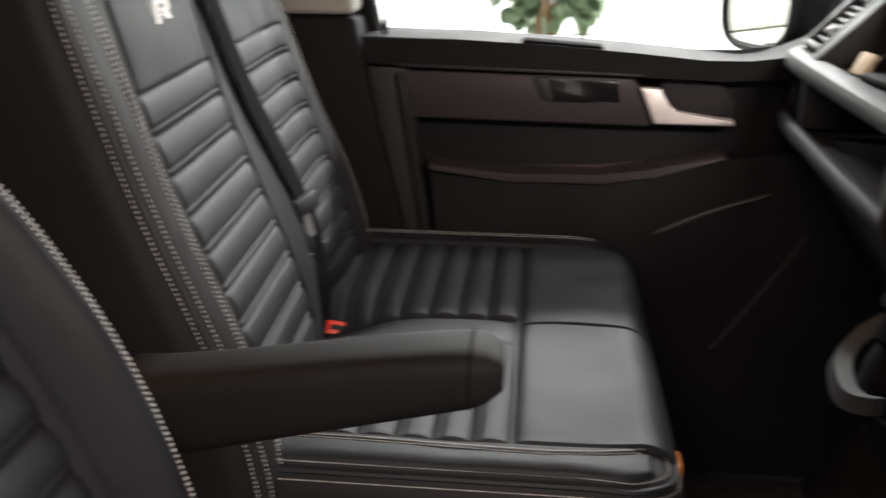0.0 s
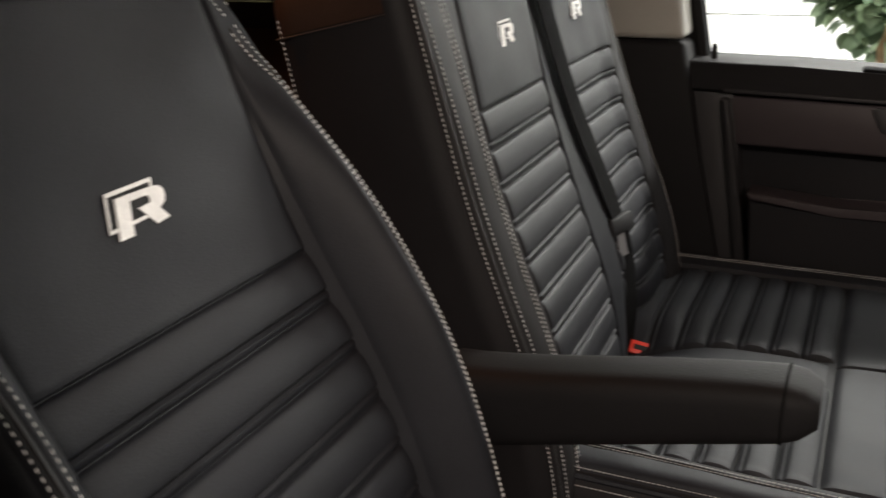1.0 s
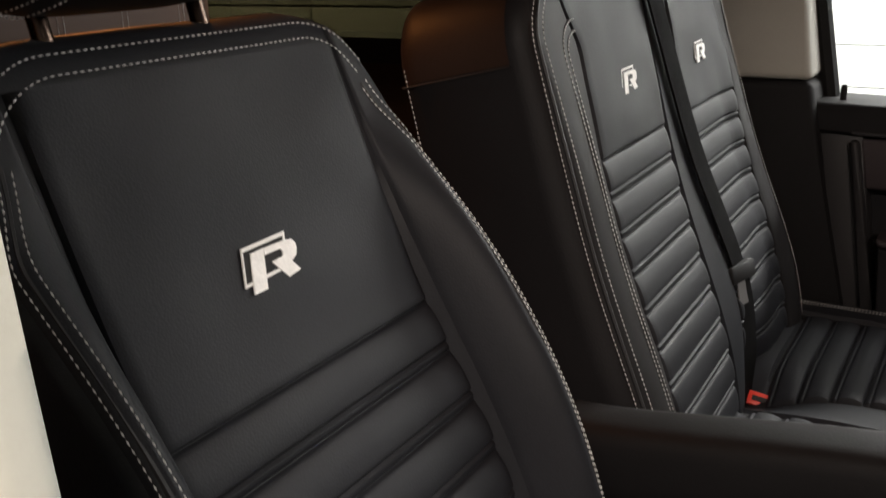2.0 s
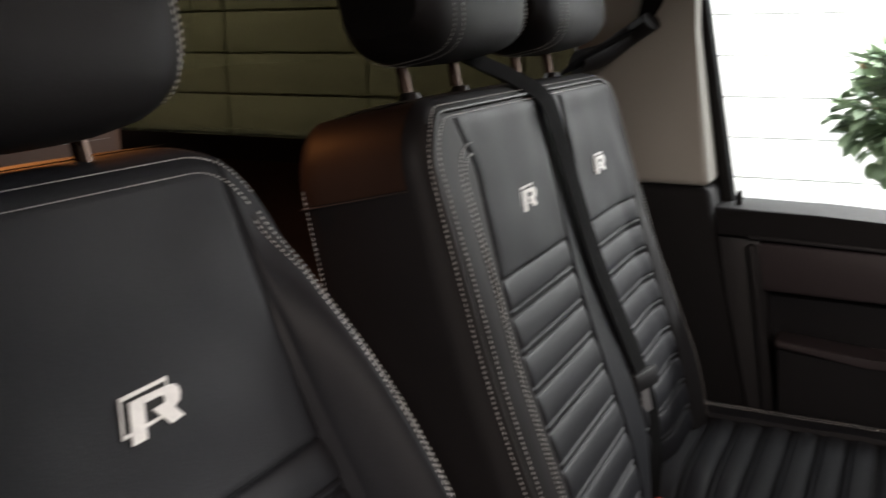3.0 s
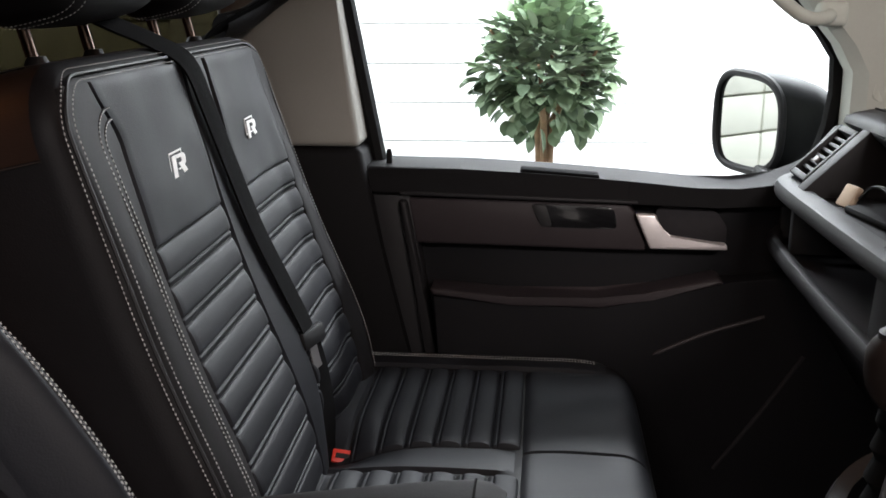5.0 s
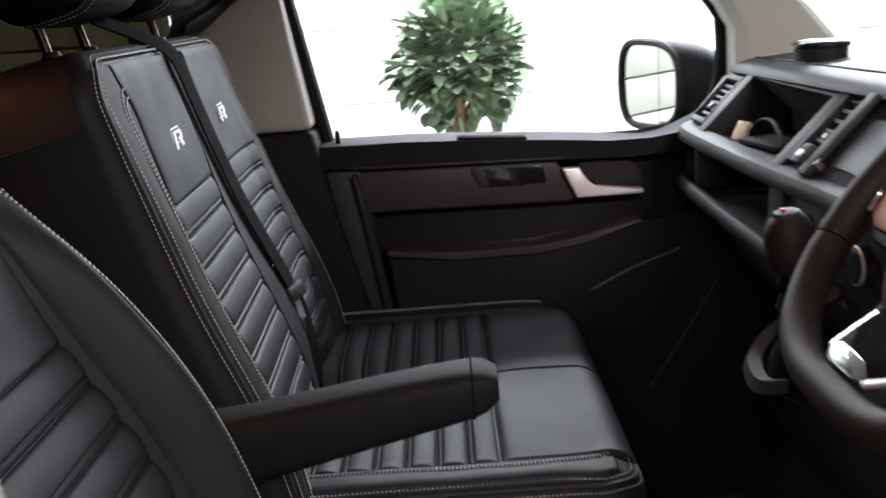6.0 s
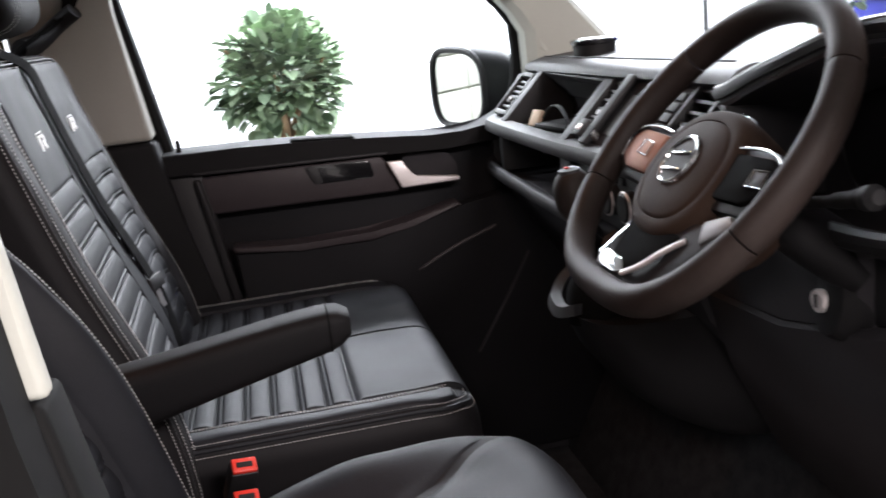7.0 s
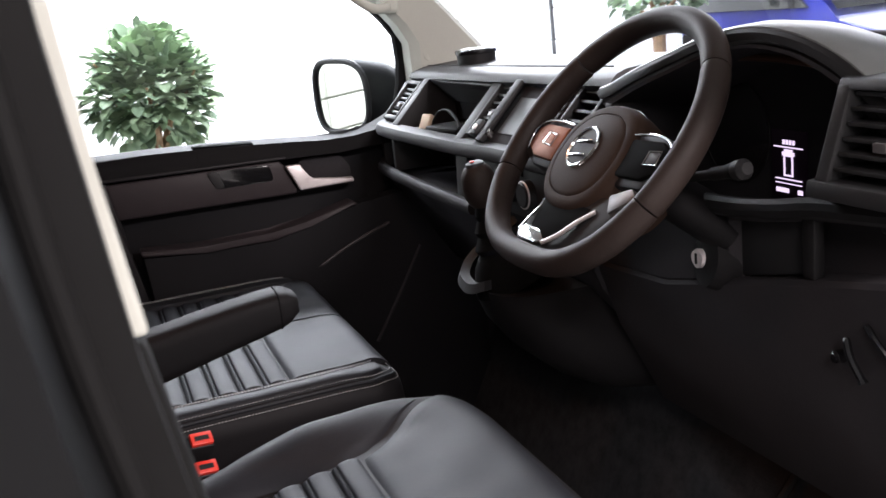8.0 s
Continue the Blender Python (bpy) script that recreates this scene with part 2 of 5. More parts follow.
def curve_points(ctrl, n=40):
    """A smooth line through the given points."""
    c = [Vector(p) for p in ctrl]
    c = [2 * c[0] - c[1]] + c + [2 * c[-1] - c[-2]]
    out, spans = [], len(c) - 3
    for i in range(n + 1):
        u = i / n * spans
        k = min(int(u), spans - 1)
        t = u - k
        a, b, d, e = c[k], c[k + 1], c[k + 2], c[k + 3]
        out.append(0.5 * (2 * b + (d - a) * t + (2 * a - 5 * b + 4 * d - e) * t * t + (3 * b - a - 3 * d + e) * t ** 3))
    return out


def stitches(bm, pts, step=0.0052, length=0.0042, w=0.00065, lift=0.0):
    """A row of short raised thread dashes along a line."""
    pts = [Vector(p) for p in pts]
    acc, nxt = 0.0, 0.0
    for a, b in zip(pts, pts[1:]):
        seg = (b - a).length
        if seg < 1e-6:
            continue
        d = (b - a) / seg
        s = d.cross(V(0.3, 0.2, 0.93)).normalized()
        u = s.cross(d)
        while nxt < acc + seg:
            c = a + d * (nxt - acc)
            h = d * length / 2
            vs = [bm.verts.new(c + q) for q in (-h, s * w, u * w, -s * w, -u * w, h)]
            for i in range(4):
                bm.faces.new((vs[0], vs[1 + i], vs[1 + (i + 1) % 4]))
                bm.faces.new((vs[5], vs[1 + (i + 1) % 4], vs[1 + i]))
            nxt += step
        acc += seg
    return bm


def ease(t):
    t = max(0.0, min(1.0, t))
    return t * t * (3 - 2 * t)

# ---- seat upholstery ----
class Pad:
    """An upholstered block. s runs across the van, h along the pad, d out of its face."""

    def __init__(self, origin, up, out, edges, h0, h1, thick, bol_w, bol_h, corner=0.06, roll=0.05, bol_top=0.15, side_r=0.03, flare=0.0, lumbar=0.0, dips=()):
        self.flare, self.lumbar, self.dips = flare, lumbar, dips
        self.o, self.u, self.n = Vector(origin), Vector(up).normalized(), Vector(out).normalized()
        self.edges, self.h0, self.h1, self.thick = edges, h0, h1, thick
        self.bw, self.bh, self.corner, self.roll, self.bt, self.sr = bol_w, bol_h, corner, roll, bol_top, side_r

    def span(self, h):
        a, b = self.edges(h)
        x = max(0.0, min(1.0, (h - (self.h1 - self.corner)) / self.corner))
        cut = self.corner * (1 - math.sqrt(1 - x * x))
        return a + cut, b - cut

    def depth(self, s, h):
        a, b = self.edges(h)
        e = max(0.0, min(s - a, b - s))
        bw = self.bw(h) if callable(self.bw) else self.bw
        d = min(1.0, bw / 0.09) * (self.bh * ease((self.h1 - h) / self.bt) + self.flare * max(0.0, 1 - (h - self.h0) / (self.h1 - self.h0))) * math.sin(math.pi * min(1.0, e / bw) ** 0.8) ** 1.1
        d += self.lumbar * math.exp(-((h - 0.10) / 0.2) ** 2)
        for ds, dh, rs, rh, deep in self.dips:
            d -= deep * math.exp(-((s - ds) / rs) ** 2 - ((h - dh) / rh) ** 2)
        x = max(0.0, min(1.0, (h - (self.h1 - self.roll)) / self.roll))
        d -= self.roll * 0.9 * (1 - math.sqrt(1 - x * x))
        a2, b2 = self.span(h)
        e2 = max(0.0, min(s - a2, b2 - s))
        if e2 < self.sr:
            q = 1 - e2 / self.sr
            d -= self.sr * (1 - math.sqrt(max(0.0, 1 - q * q)))
        return d

    turn, scale = 0.0, 1.0

    def at(self, s, h, lift=0.0):
        return self.raw(s, h, self.depth(s, h) + lift)

    def raw(self, s, h, d):
        return self.o + self.scale * (V(self.turn * s, s, 0) + self.u * h + self.n * d)

    def core(self, nh=36, ns=44):
        rings = []
        for i in range(nh + 1):
            t = i / nh
            h = self.h0 + (self.h1 - self.h0) * (1 - (1 - t) ** 1.6)
            a, b = self.span(h)
            pts = []
            for k in range(ns + 1):
                u = 0.5 - 0.5 * math.cos(math.pi * k / ns)
                pts.append(self.at(a + (b - a) * u, h))
            x = max(0.0, min(1.0, (h - (self.h1 - 0.04)) / 0.04))
            back = -self.thick + 0.03 * (1 - math.sqrt(1 - x * x))
            for s, d in ((b, back + 0.03), (b - 0.008, back + 0.008), (b - 0.03, back), (a + 0.03, back), (a + 0.008, back + 0.008), (a, back + 0.03)):
                pts.append(self.raw(s, h, d))
            rings.append(pts)
        return loft(bmesh.new(), rings)

    def patch(self, s0, s1, h0, h1, puff, nu=14, nv=10, power=6, lift=0.0008, sink=0.004, bead=0.0, wave=0.0, open_top=False, rim=22, round_=0.0):
        """A padded panel between seams; its rim dips into the seam. s0, s1: numbers or functions of h."""
        def f(u, v):
            if round_:
                u, v = 0.5 - 0.5 * math.cos(math.pi * u), 0.5 - 0.5 * math.cos(math.pi * v)
            h = h0 + (h1 - h0) * v
            a = s0(h) if callable(s0) else s0
            b = s1(h) if callable(s1) else s1
            s = a + (b - a) * u
            t = abs(2 * v - 1)
            k = (1 - abs(2 * u - 1) ** rim) * (1.0 if open_top and v > 0.5 else 1 - ((1 - round_) * t ** power + round_ * t ** 2.2))
            extra = bead * math.exp(-((v - 0.20) / 0.035) ** 2) if bead else 0.0
            extra += wave * noise.noise(V(s * 14, h * 14, 3.1))
            return self.at(s, h, lift - sink + (puff + sink) * k + extra * k)
        return sheet(bmesh.new(), f, nu, nv)

    def line(self, fs, h0, h1, lift=0.002, n=60):
        return [self.at(fs(h0 + (h1 - h0) * i / n), h0 + (h1 - h0) * i / n, lift) for i in range(n + 1)]


def profile(pairs):
    """A smooth width along the pad, from (height, width) pairs."""
    def f(h):
        if h <= pairs[0][0]:
            return pairs[0][1]
        for (h0, w0), (h1, w1) in zip(pairs, pairs[1:]):
            if h <= h1:
                return w0 + (w1 - w0) * (h - h0) / (h1 - h0)
        return pairs[-1][1]
    return lambda h: sum(f(h + k * 0.012) for k in range(-3, 4)) / 7


class Contour(Pad):
    """A pad whose middle and edge follow their own depth profiles along h."""

    def shaped(self, centre, half, panel, mid, edge):
        self.c, self.half, self.pw, self.mid, self.edge = centre, half, panel, mid, edge
        return self

    def depth(self, s, h):
        e = max(0.0, self.half - abs(s - self.c))
        u = max(0.0, min(1.0, (abs(s - self.c) - self.pw) / (self.half - self.pw) / 0.72))
        d = self.mid(h) + (self.edge(h) - self.mid(h)) * math.sin(math.pi / 2 * u)
        x = max(0.0, min(1.0, (h - (self.h1 - self.roll)) / self.roll))
        d -= self.roll * 0.9 * (1 - math.sqrt(1 - x * x))
        a2, b2 = self.span(h)
        e = max(0.0, min(s - a2, b2 - s))
        if e < self.sr:
            q = 1 - e / self.sr
            d -= self.sr * (1 - math.sqrt(max(0.0, 1 - q * q)))
        return d


def ribs(pad, parent, s0, s1, h_list, puff=0.0045, name="rib", round_=0.45):
    """Rolls between seams: each a wide soft roll with a narrow crease beside its lower seam."""
    for h0, h1 in zip(h_list, h_list[1:]):
        part(name, pad.patch(s0, s1, h0, h1, puff, 26, 44, 22, bead=-0.0036, sink=0.003, rim=70, round_=round_), LEATHER, parent)


def emblem(pad, parent, s, h, size):
    """A stitched badge: an open slanted frame behind a solid block shape with two feet."""
    def place(poly, lift):
        bm = bmesh.new()
        lo = [bm.verts.new(pad.at(s + x * size * 0.80, h + y * size * 0.66, lift)) for x, y in poly]
        hi = [bm.verts.new(pad.at(s + x * size * 0.80, h + y * size * 0.66, lift + 0.0012)) for x, y in poly]
        bm.faces.new(hi)
        for i in range(len(poly)):
            j = (i + 1) % len(poly)
            bm.faces.new((lo[i], lo[j], hi[j], hi[i]))
        return bm
    base = 0.0046
    field = part("emblem", place([(-0.66, -0.22), (-0.46, 0.45), (0.50, 0.47), (0.30, -0.20)], base), PATCH_DARK, parent, "black and silver stitched badge on the leather")
    frame_bits = ([(-0.67, -0.23), (-0.47, 0.46), (-0.44, 0.46), (-0.64, -0.23)], [(-0.47, 0.46), (0.52, 0.48), (0.50, 0.41), (-0.49, 0.39)],
                  [(-0.67, -0.23), (0.14, -0.19), (0.155, -0.13), (-0.65, -0.17)], [(0.42, 0.28), (0.48, 0.48), (0.52, 0.48), (0.46, 0.28)])
    for q in frame_bits:
        part("border", place(q, base + 0.0008), PATCH, field)
    for q in ([(-0.55, -0.39), (-0.33, 0.32), (-0.04, 0.33), (-0.26, -0.39)], [(-0.06, 0.20), (-0.04, 0.325), (0.46, 0.32), (0.60, 0.29), (0.655, 0.20), (0.645, 0.10), (0.58, -0.02), (0.42, -0.11), (0.20, -0.10), (0.24, 0.04), (0.30, 0.06), (0.33, 0.13), (0.30, 0.20)],
              [(0.03, 0.03), (0.24, 0.05), (0.44, -0.09), (0.56, -0.31), (0.26, -0.35)]):
        part("block", place(q, base + 0.0012), PATCH, field)


def headrest(name, label, group, c, w, hgt, dep, recline, posts):
    th = thing(name, label, "headrest", c, group)
    R = Matrix.Translation(c) @ pose(0, 0, 0, 0, -recline, 0)
    rings = []
    n = 28
    for i in range(17):
        t = -1 + 2 * i / 16
        k = (1 - abs(t) ** 4) ** 0.5 if abs(t) < 1 else 0.0
        k = max(k, 0.25)
        rings.append([R @ V(dep / 2 * (0.55 + 0.45 * k) * math.copysign(abs(math.cos(a)) ** 0.6, math.cos(a)), t * w / 2,
                            hgt / 2 * (0.45 + 0.55 * k) * math.copysign(abs(math.sin(a)) ** 0.6, math.sin(a))) for a in (2 * math.pi * j / n for j in range(n))])
    cushion = part("cushion", loft(bmesh.new(), rings), BOLSTER, th)
    bm = bmesh.new()
    for t in (-0.68, -0.56, 0.84, 0.94):
        k = max((1 - abs(t) ** 4) ** 0.5, 0.25)
        line = [R @ V((dep / 2 * (0.55 + 0.45 * k) + 0.001) * math.copysign(abs(math.cos(a)) ** 0.6, math.cos(a)), t * w / 2,
                      (hgt / 2 * (0.45 + 0.55 * k) + 0.001) * math.copysign(abs(math.sin(a)) ** 0.6, math.sin(a))) for a in (2 * math.pi * j / 90 for j in range(91))]
        stitches(bm, line)
    part("stitching", bm, THREAD, cushion, "pale thread stitching", kind="stuff", recalc=False, smooth=0)
    for y in posts:
        top, low = R @ V(-0.030, y, -hgt / 2 + 0.02), R @ V(-0.030, y, -hgt / 2 - 0.050)
        post = part("post", tube(bmesh.new(), [top, (top + low) / 2, low], 0.0065, 12), POST, th, "bright metal post")
        part("guide", tube(bmesh.new(), [low + V(0, 0, 0.004), low + V(0, 0, 0.016), low + V(0, 0, 0.024)], [0.014, 0.013, 0.009], 14), PLASTIC_DARK, th)
    return th


REC = radians(12.5)
UP, OUT = V(-math.sin(REC), 0, math.cos(REC)), V(math.cos(REC), 0, math.sin(REC))


# double passenger bench
bench = thing("double_passenger_seat", "black leather two-seat bench with ribbed panels and pale double stitching", "car seat", (0.3, 0.3, 0.16))
back = Pad((0.091, 0.029, 0.477), UP, OUT, lambda h: (-0.112, 0.592 - 0.034 * ease(h / 0.6)), -0.05, 0.612, 0.15, 0.105, 0.014, corner=0.07, roll=0.035, bol_top=0.22, side_r=0.020, lumbar=0.036, dips=((0.330, 0.0, 0.05, 0.10, 0.040),))
back.turn, back.scale = -0.028, 1.035
backrest = part("backrest", back.core(48, 60), LEATHER_SIDE, bench)
RIBS_H = [0.003 + 0.0415 * i for i in range(11)]
HP = RIBS_H[-1]
FLARE = lambda h: -0.0050 - 0.026 * ease((h - 0.525) / 0.063)
for p0, p1, c in ((-0.004, 0.208, 0.109), (0.294, 0.502, 0.394)):
    part("head_panel", back.patch(FLARE if p0 < 0 else p0, p1, HP, 0.588, 0.005, 24, 36, 90, wave=0.003, open_top=True, rim=60, round_=0.01), LEATHER, backrest)
    ribs(back, backrest, p0, p1, RIBS_H, 0.0050)
    emblem(back, backrest, c, 0.484, 0.048)
part("belt_channel", back.patch(0.2065, 0.2955, 0.0, 0.588, 0.003, 10, 30, 14, open_top=True), LEATHER, backrest)
part("side_bolster", back.patch(lambda h: back.span(h)[0] + 0.010, lambda h: FLARE(h) + 0.0035, -0.03, 0.588, 0.003, 24, 50, 30, wave=0.002, open_top=True), BOLSTER, backrest)
part("side_bolster", back.patch(0.4995, lambda h: back.span(h)[1] - 0.010, -0.03, 0.588, 0.003, 24, 50, 30, wave=0.002, open_top=True), BOLSTER, backrest)
bm = bmesh.new()


def outline(pad, o, h0, n=90, lift=0.005):
    """A line that keeps the distance o from the rim of a pad: up one side, round its corners and down the other."""
    r, top, pts = pad.corner, pad.h1, []
    for i in range(n):
        h = h0 + (top - r - h0) * i / n
        pts.append((pad.edges(h)[0] + o, h))
    a0, b0 = pad.edges(top)
    for i in range(25):
        w = math.pi / 2 * i / 24
        pts.append((a0 + r - (r - o) * math.cos(w), top - r + (r - o) * math.sin(w)))
    for i in range(1, n):
        pts.append((a0 + r + (b0 - a0 - 2 * r) * i / n, top - o))
    for i in range(25):
        w = math.pi / 2 * (1 - i / 24)
        pts.append((b0 - r + (r - o) * math.cos(w), top - r + (r - o) * math.sin(w)))
    for i in range(n + 1):
        h = top - r + (h0 - top + r) * i / n
        pts.append((pad.edges(h)[1] - o, h))
    return [pad.at(q, h, lift) for q, h in pts]


stitches(bm, outline(back, 0.009, -0.03))
stitches(bm, outline(back, 0.021, -0.03, lift=0.0062))
for z in (0.0, 0.012):
    stitches(bm, [back.raw(back.span(h)[0] - 0.0012, h, -0.134 - z) for h in (-0.03 + 0.58 * i / 120 for i in range(121))][:(121 if z == 0 else 0)])
part("seam_line", tube(bmesh.new(), [back.raw(back.span(0.53)[0] - 0.0006, 0.532, -0.14 + 0.12 * i / 20) for i in range(21)], 0.0014, 6), PLASTIC_DARK, backrest)
for off, rise in ((-0.058, 0.036), (-0.047, 0.025)):
    run = [(off, -0.03 + 0.555 * i / 110) for i in range(111)]
    run += [(off + (-0.012 - off) * (1 - math.cos(a)), 0.525 + rise * math.sin(a)) for a in (math.pi / 2 * i / 20 for i in range(1, 21))]
    stitches(bm, [back.at(q, h, 0.0062) for q, h in run])
    part("seam_roll", tube(bmesh.new(), [back.at(q + 0.0055, h, 0.0028) for q, h in run], 0.0022, 6), PLASTIC_DARK, backrest)
def boxing(u, v):
    h = 0.534 + (back.h1 - 0.0005 - 0.534) * math.sin(math.pi / 2 * v)
    q = max(0.0, 1 - u / 0.22)
    return back.raw(back.span(h)[0] - 0.0016 + 0.026 * (1 - math.sqrt(max(0.0, 1 - q * q))), h, -0.148 + 0.128 * u)


def top_panel(pad, a, b):
    """The rear half of the top of a backrest, slightly domed."""
    return sheet(bmesh.new(), lambda u, v: pad.raw(a + (b - a) * u, pad.h1 + 0.0012 + 0.005 * math.sin(math.pi * v) * math.sin(math.pi * u) ** 0.3, -0.050 - 0.085 * v), 24, 8)


part("rear_boxing", sheet(bmesh.new(), boxing, 20, 24), BROWN_DARK, backrest, "dark brown leather rear boxing")
part("rear_boxing", top_panel(back, back.span(back.h1)[0] + 0.002, back.span(back.h1)[1] - 0.002), BROWN_DARK, backrest, "dark brown leather rear boxing")
part("piping", tube(bmesh.new(), outline(back, 0.015, -0.03, 60, 0.0034), 0.0022, 6), PLASTIC_DARK, backrest)
part("stitching", bm, THREAD, backrest, "pale thread stitching", kind="stuff", recalc=False, smooth=0)

seatpad = Pad((0.06, 0, 0.530), (1, 0, 0), (0, 0, 1), lambda h: (-0.050, 0.690), 0.0, 0.496, 0.15, 0.09, 0.010, corner=0.07, roll=0.05, bol_top=0.12, side_r=0.035, dips=((0.335, 0.03, 0.055, 0.085, 0.040),))
cushion = part("seat_cushion", seatpad.core(40, 60), LEATHER_SIDE, bench)
RIBS_X = [0.062 + 0.0413 * i for i in range(7)]
for p0, p1 in ((0.024, 0.262), (0.344, 0.612)):
    part("rear_panel", seatpad.patch(p0, p1, 0.0, RIBS_X[0], 0.006, 12, 10, 10), LEATHER, cushion)
    ribs(seatpad, cushion, p0, p1, RIBS_X, 0.0085, round_=0.55)
part("front_panel", seatpad.patch(lambda h: 0.024 + 0.010 * ease((h - 0.36) / 0.1), 0.3268, RIBS_X[-1], 0.490, 0.007, 72, 24, 16, wave=0.003, rim=150), LEATHER, cushion)
part("front_panel", seatpad.patch(0.3272, 0.612, RIBS_X[-1], 0.490, 0.007, 72, 24, 16, wave=0.003, rim=150), LEATHER, cushion)
part("middle_strip", seatpad.patch(0.265, 0.341, 0.0, RIBS_X[-1], 0.005, 8, 20, 14), LEATHER, cushion)
CRESCENT = profile([(0.0, 0.010), (0.15, 0.009), (0.27, 0.003), (0.36, 0.000), (0.41, 0.008), (0.46, 0.034)])
part("side_panel", seatpad.patch(lambda h: CRESCENT(h) + 0.0008, lambda h: max(CRESCENT(h) + 0.0012, 0.0232 + 0.010 * ease((h - 0.36) / 0.1)), 0.0, 0.447, 0.005, 12, 50, 60, wave=0.002, rim=12), LEATHER, cushion)
part("side_panel", seatpad.patch(lambda h: seatpad.span(min(0.496, h + 0.016))[0] + 0.018, lambda h: max(CRESCENT(h) - 0.0008, seatpad.span(min(0.496, h + 0.016))[0] + 0.020), 0.0, 0.462, 0.005, 16, 60, 60, wave=0.002, rim=14), LEATHER, cushion)
part("side_panel", seatpad.patch(0.615, 0.683, 0.0, 0.455, 0.005, 10, 30, 14, wave=0.002), LEATHER, cushion)
bm = bmesh.new()
for off in (-0.004, 0.004):
    stitches(bm, seatpad.line(lambda h: CRESCENT(h) + off, 0.0, 0.448 + off, 0.0066, 160))
for o in (0.040, 0.047):
    stitches(bm, outline(seatpad, o, 0.0, 120, 0.0066)[-121:])
stitches(bm, outline(seatpad, 0.020, 0.0, 120, 0.0026)[:150])
stitches(bm, outline(seatpad, 0.008, 0.0, 120, 0.0012)[:150])
part("piping", tube(bmesh.new(), outline(seatpad, 0.014, 0.0, 120, 0.0006)[:150], [0.0034] * 125 + [0.0034 * (1 - i / 25) + 0.0004 for i in range(25)], 6), LEATHER, cushion)
part("stitching", bm, THREAD, cushion, "pale thread stitching", kind="stuff", recalc=False, smooth=0)
part("seat_base", boxed((0.08, -0.02, 0.02), (0.47, 0.68, 0.385), 0.02, 3), PLASTIC_DARK, bench)

part("storage_box", boxed((0.40, 0.06, 0.02), (0.612, 0.66, 0.29), 0.01, 2), PLASTIC_DARK, bench)
lone("orange_reflector", boxed((0.6125, 0.380, 0.255), (0.620, 0.424, 0.288), 0.002, 2), ORANGE, "small orange reflector fixed below the front of the bench", "reflector")

# driver's seat
DY = -0.418
DREC = radians(13.5)
DUP, DOUT = V(-math.sin(DREC), 0, math.cos(DREC)), V(math.cos(DREC), 0, math.sin(DREC))
drv = thing("driver_seat", "black leather driver's seat with ribbed panels and pale double stitching", "car seat", (0.3, DY, 0.16))
DW, PW = 0.194, 0.145
dback = Contour((0.030, 0, 0.50), DUP, DOUT, lambda h: (DY - DW, DY + DW), -0.05, 0.600, 0.15, 0.05, 0.0, corner=0.085, roll=0.034, side_r=0.018)
dback.shaped(DY, DW, PW, profile([(-0.05, 0.080), (0.05, 0.078), (0.16, 0.068), (0.25, 0.052), (0.345, 0.024), (0.43, 0.008), (0.52, -0.004), (0.62, -0.018)]),
             profile([(-0.05, 0.125), (0.16, 0.122), (0.24, 0.114), (0.32, 0.094), (0.40, 0.062), (0.46, 0.026), (0.52, -0.006), (0.62, -0.022)]))
drest = part("backrest", dback.core(56, 64), LEATHER, drv)
DL, DR = (lambda h: DY - PW), (lambda h: DY + PW)
RIBS_D = [0.348 - 0.0435 * i for i in range(9)][::-1]
part("head_panel", dback.patch(lambda h: max(DL(h), dback.span(h)[0] + 0.008), lambda h: min(DR(h), dback.span(h)[1] - 0.008), RIBS_D[-1], 0.568, 0.005, 28, 40, 90, wave=0.003, open_top=True, rim=60, round_=0.01), LEATHER, drest)
ribs(dback, drest, DL, DR, RIBS_D, 0.0062, round_=0.5)
emblem(dback, drest, DY - 0.006, 0.426, 0.055)
for a, b in ((lambda h: dback.span(h)[0] + 0.004, lambda h: DL(h) - 0.003), (lambda h: DR(h) + 0.003, lambda h: dback.span(h)[1] - 0.004)):
    part("side_bolster", dback.patch(a, b, -0.03, 0.590, 0.003, 24, 60, 30, wave=0.002, sink=0.005, open_top=True), LEATHER, drest)
bm = bmesh.new()
for sgn, k in ((1, 0), (-1, 1)):
    for off in (0.006, 0.0155):
        stitches(bm, dback.line(lambda h: dback.span(h)[k] + sgn * (off + 0.018 * ease((h - 0.47) / 0.06)), -0.03, 0.535 - off * 0.6, 0.0060, 220))
    part("piping", tube(bmesh.new(), dback.line(lambda h: dback.span(h)[k] + sgn * (0.0108 + 0.018 * ease((h - 0.47) / 0.06)), -0.03, 0.53, 0.0030, 120), 0.0020, 6), PLASTIC_DARK, drest)
for o in (0.014, 0.027):
    stitches(bm, outline(dback, o, 0.0, 90, 0.0064)[98:222])
part("rear_boxing", top_panel(dback, dback.span(dback.h1)[0] - 0.03, dback.span(dback.h1)[1] + 0.03), BROWN_DARK, drest, "dark brown leather rear boxing")
part("stitching", bm, THREAD, drest, "pale thread stitching", kind="stuff", recalc=False, smooth=0)

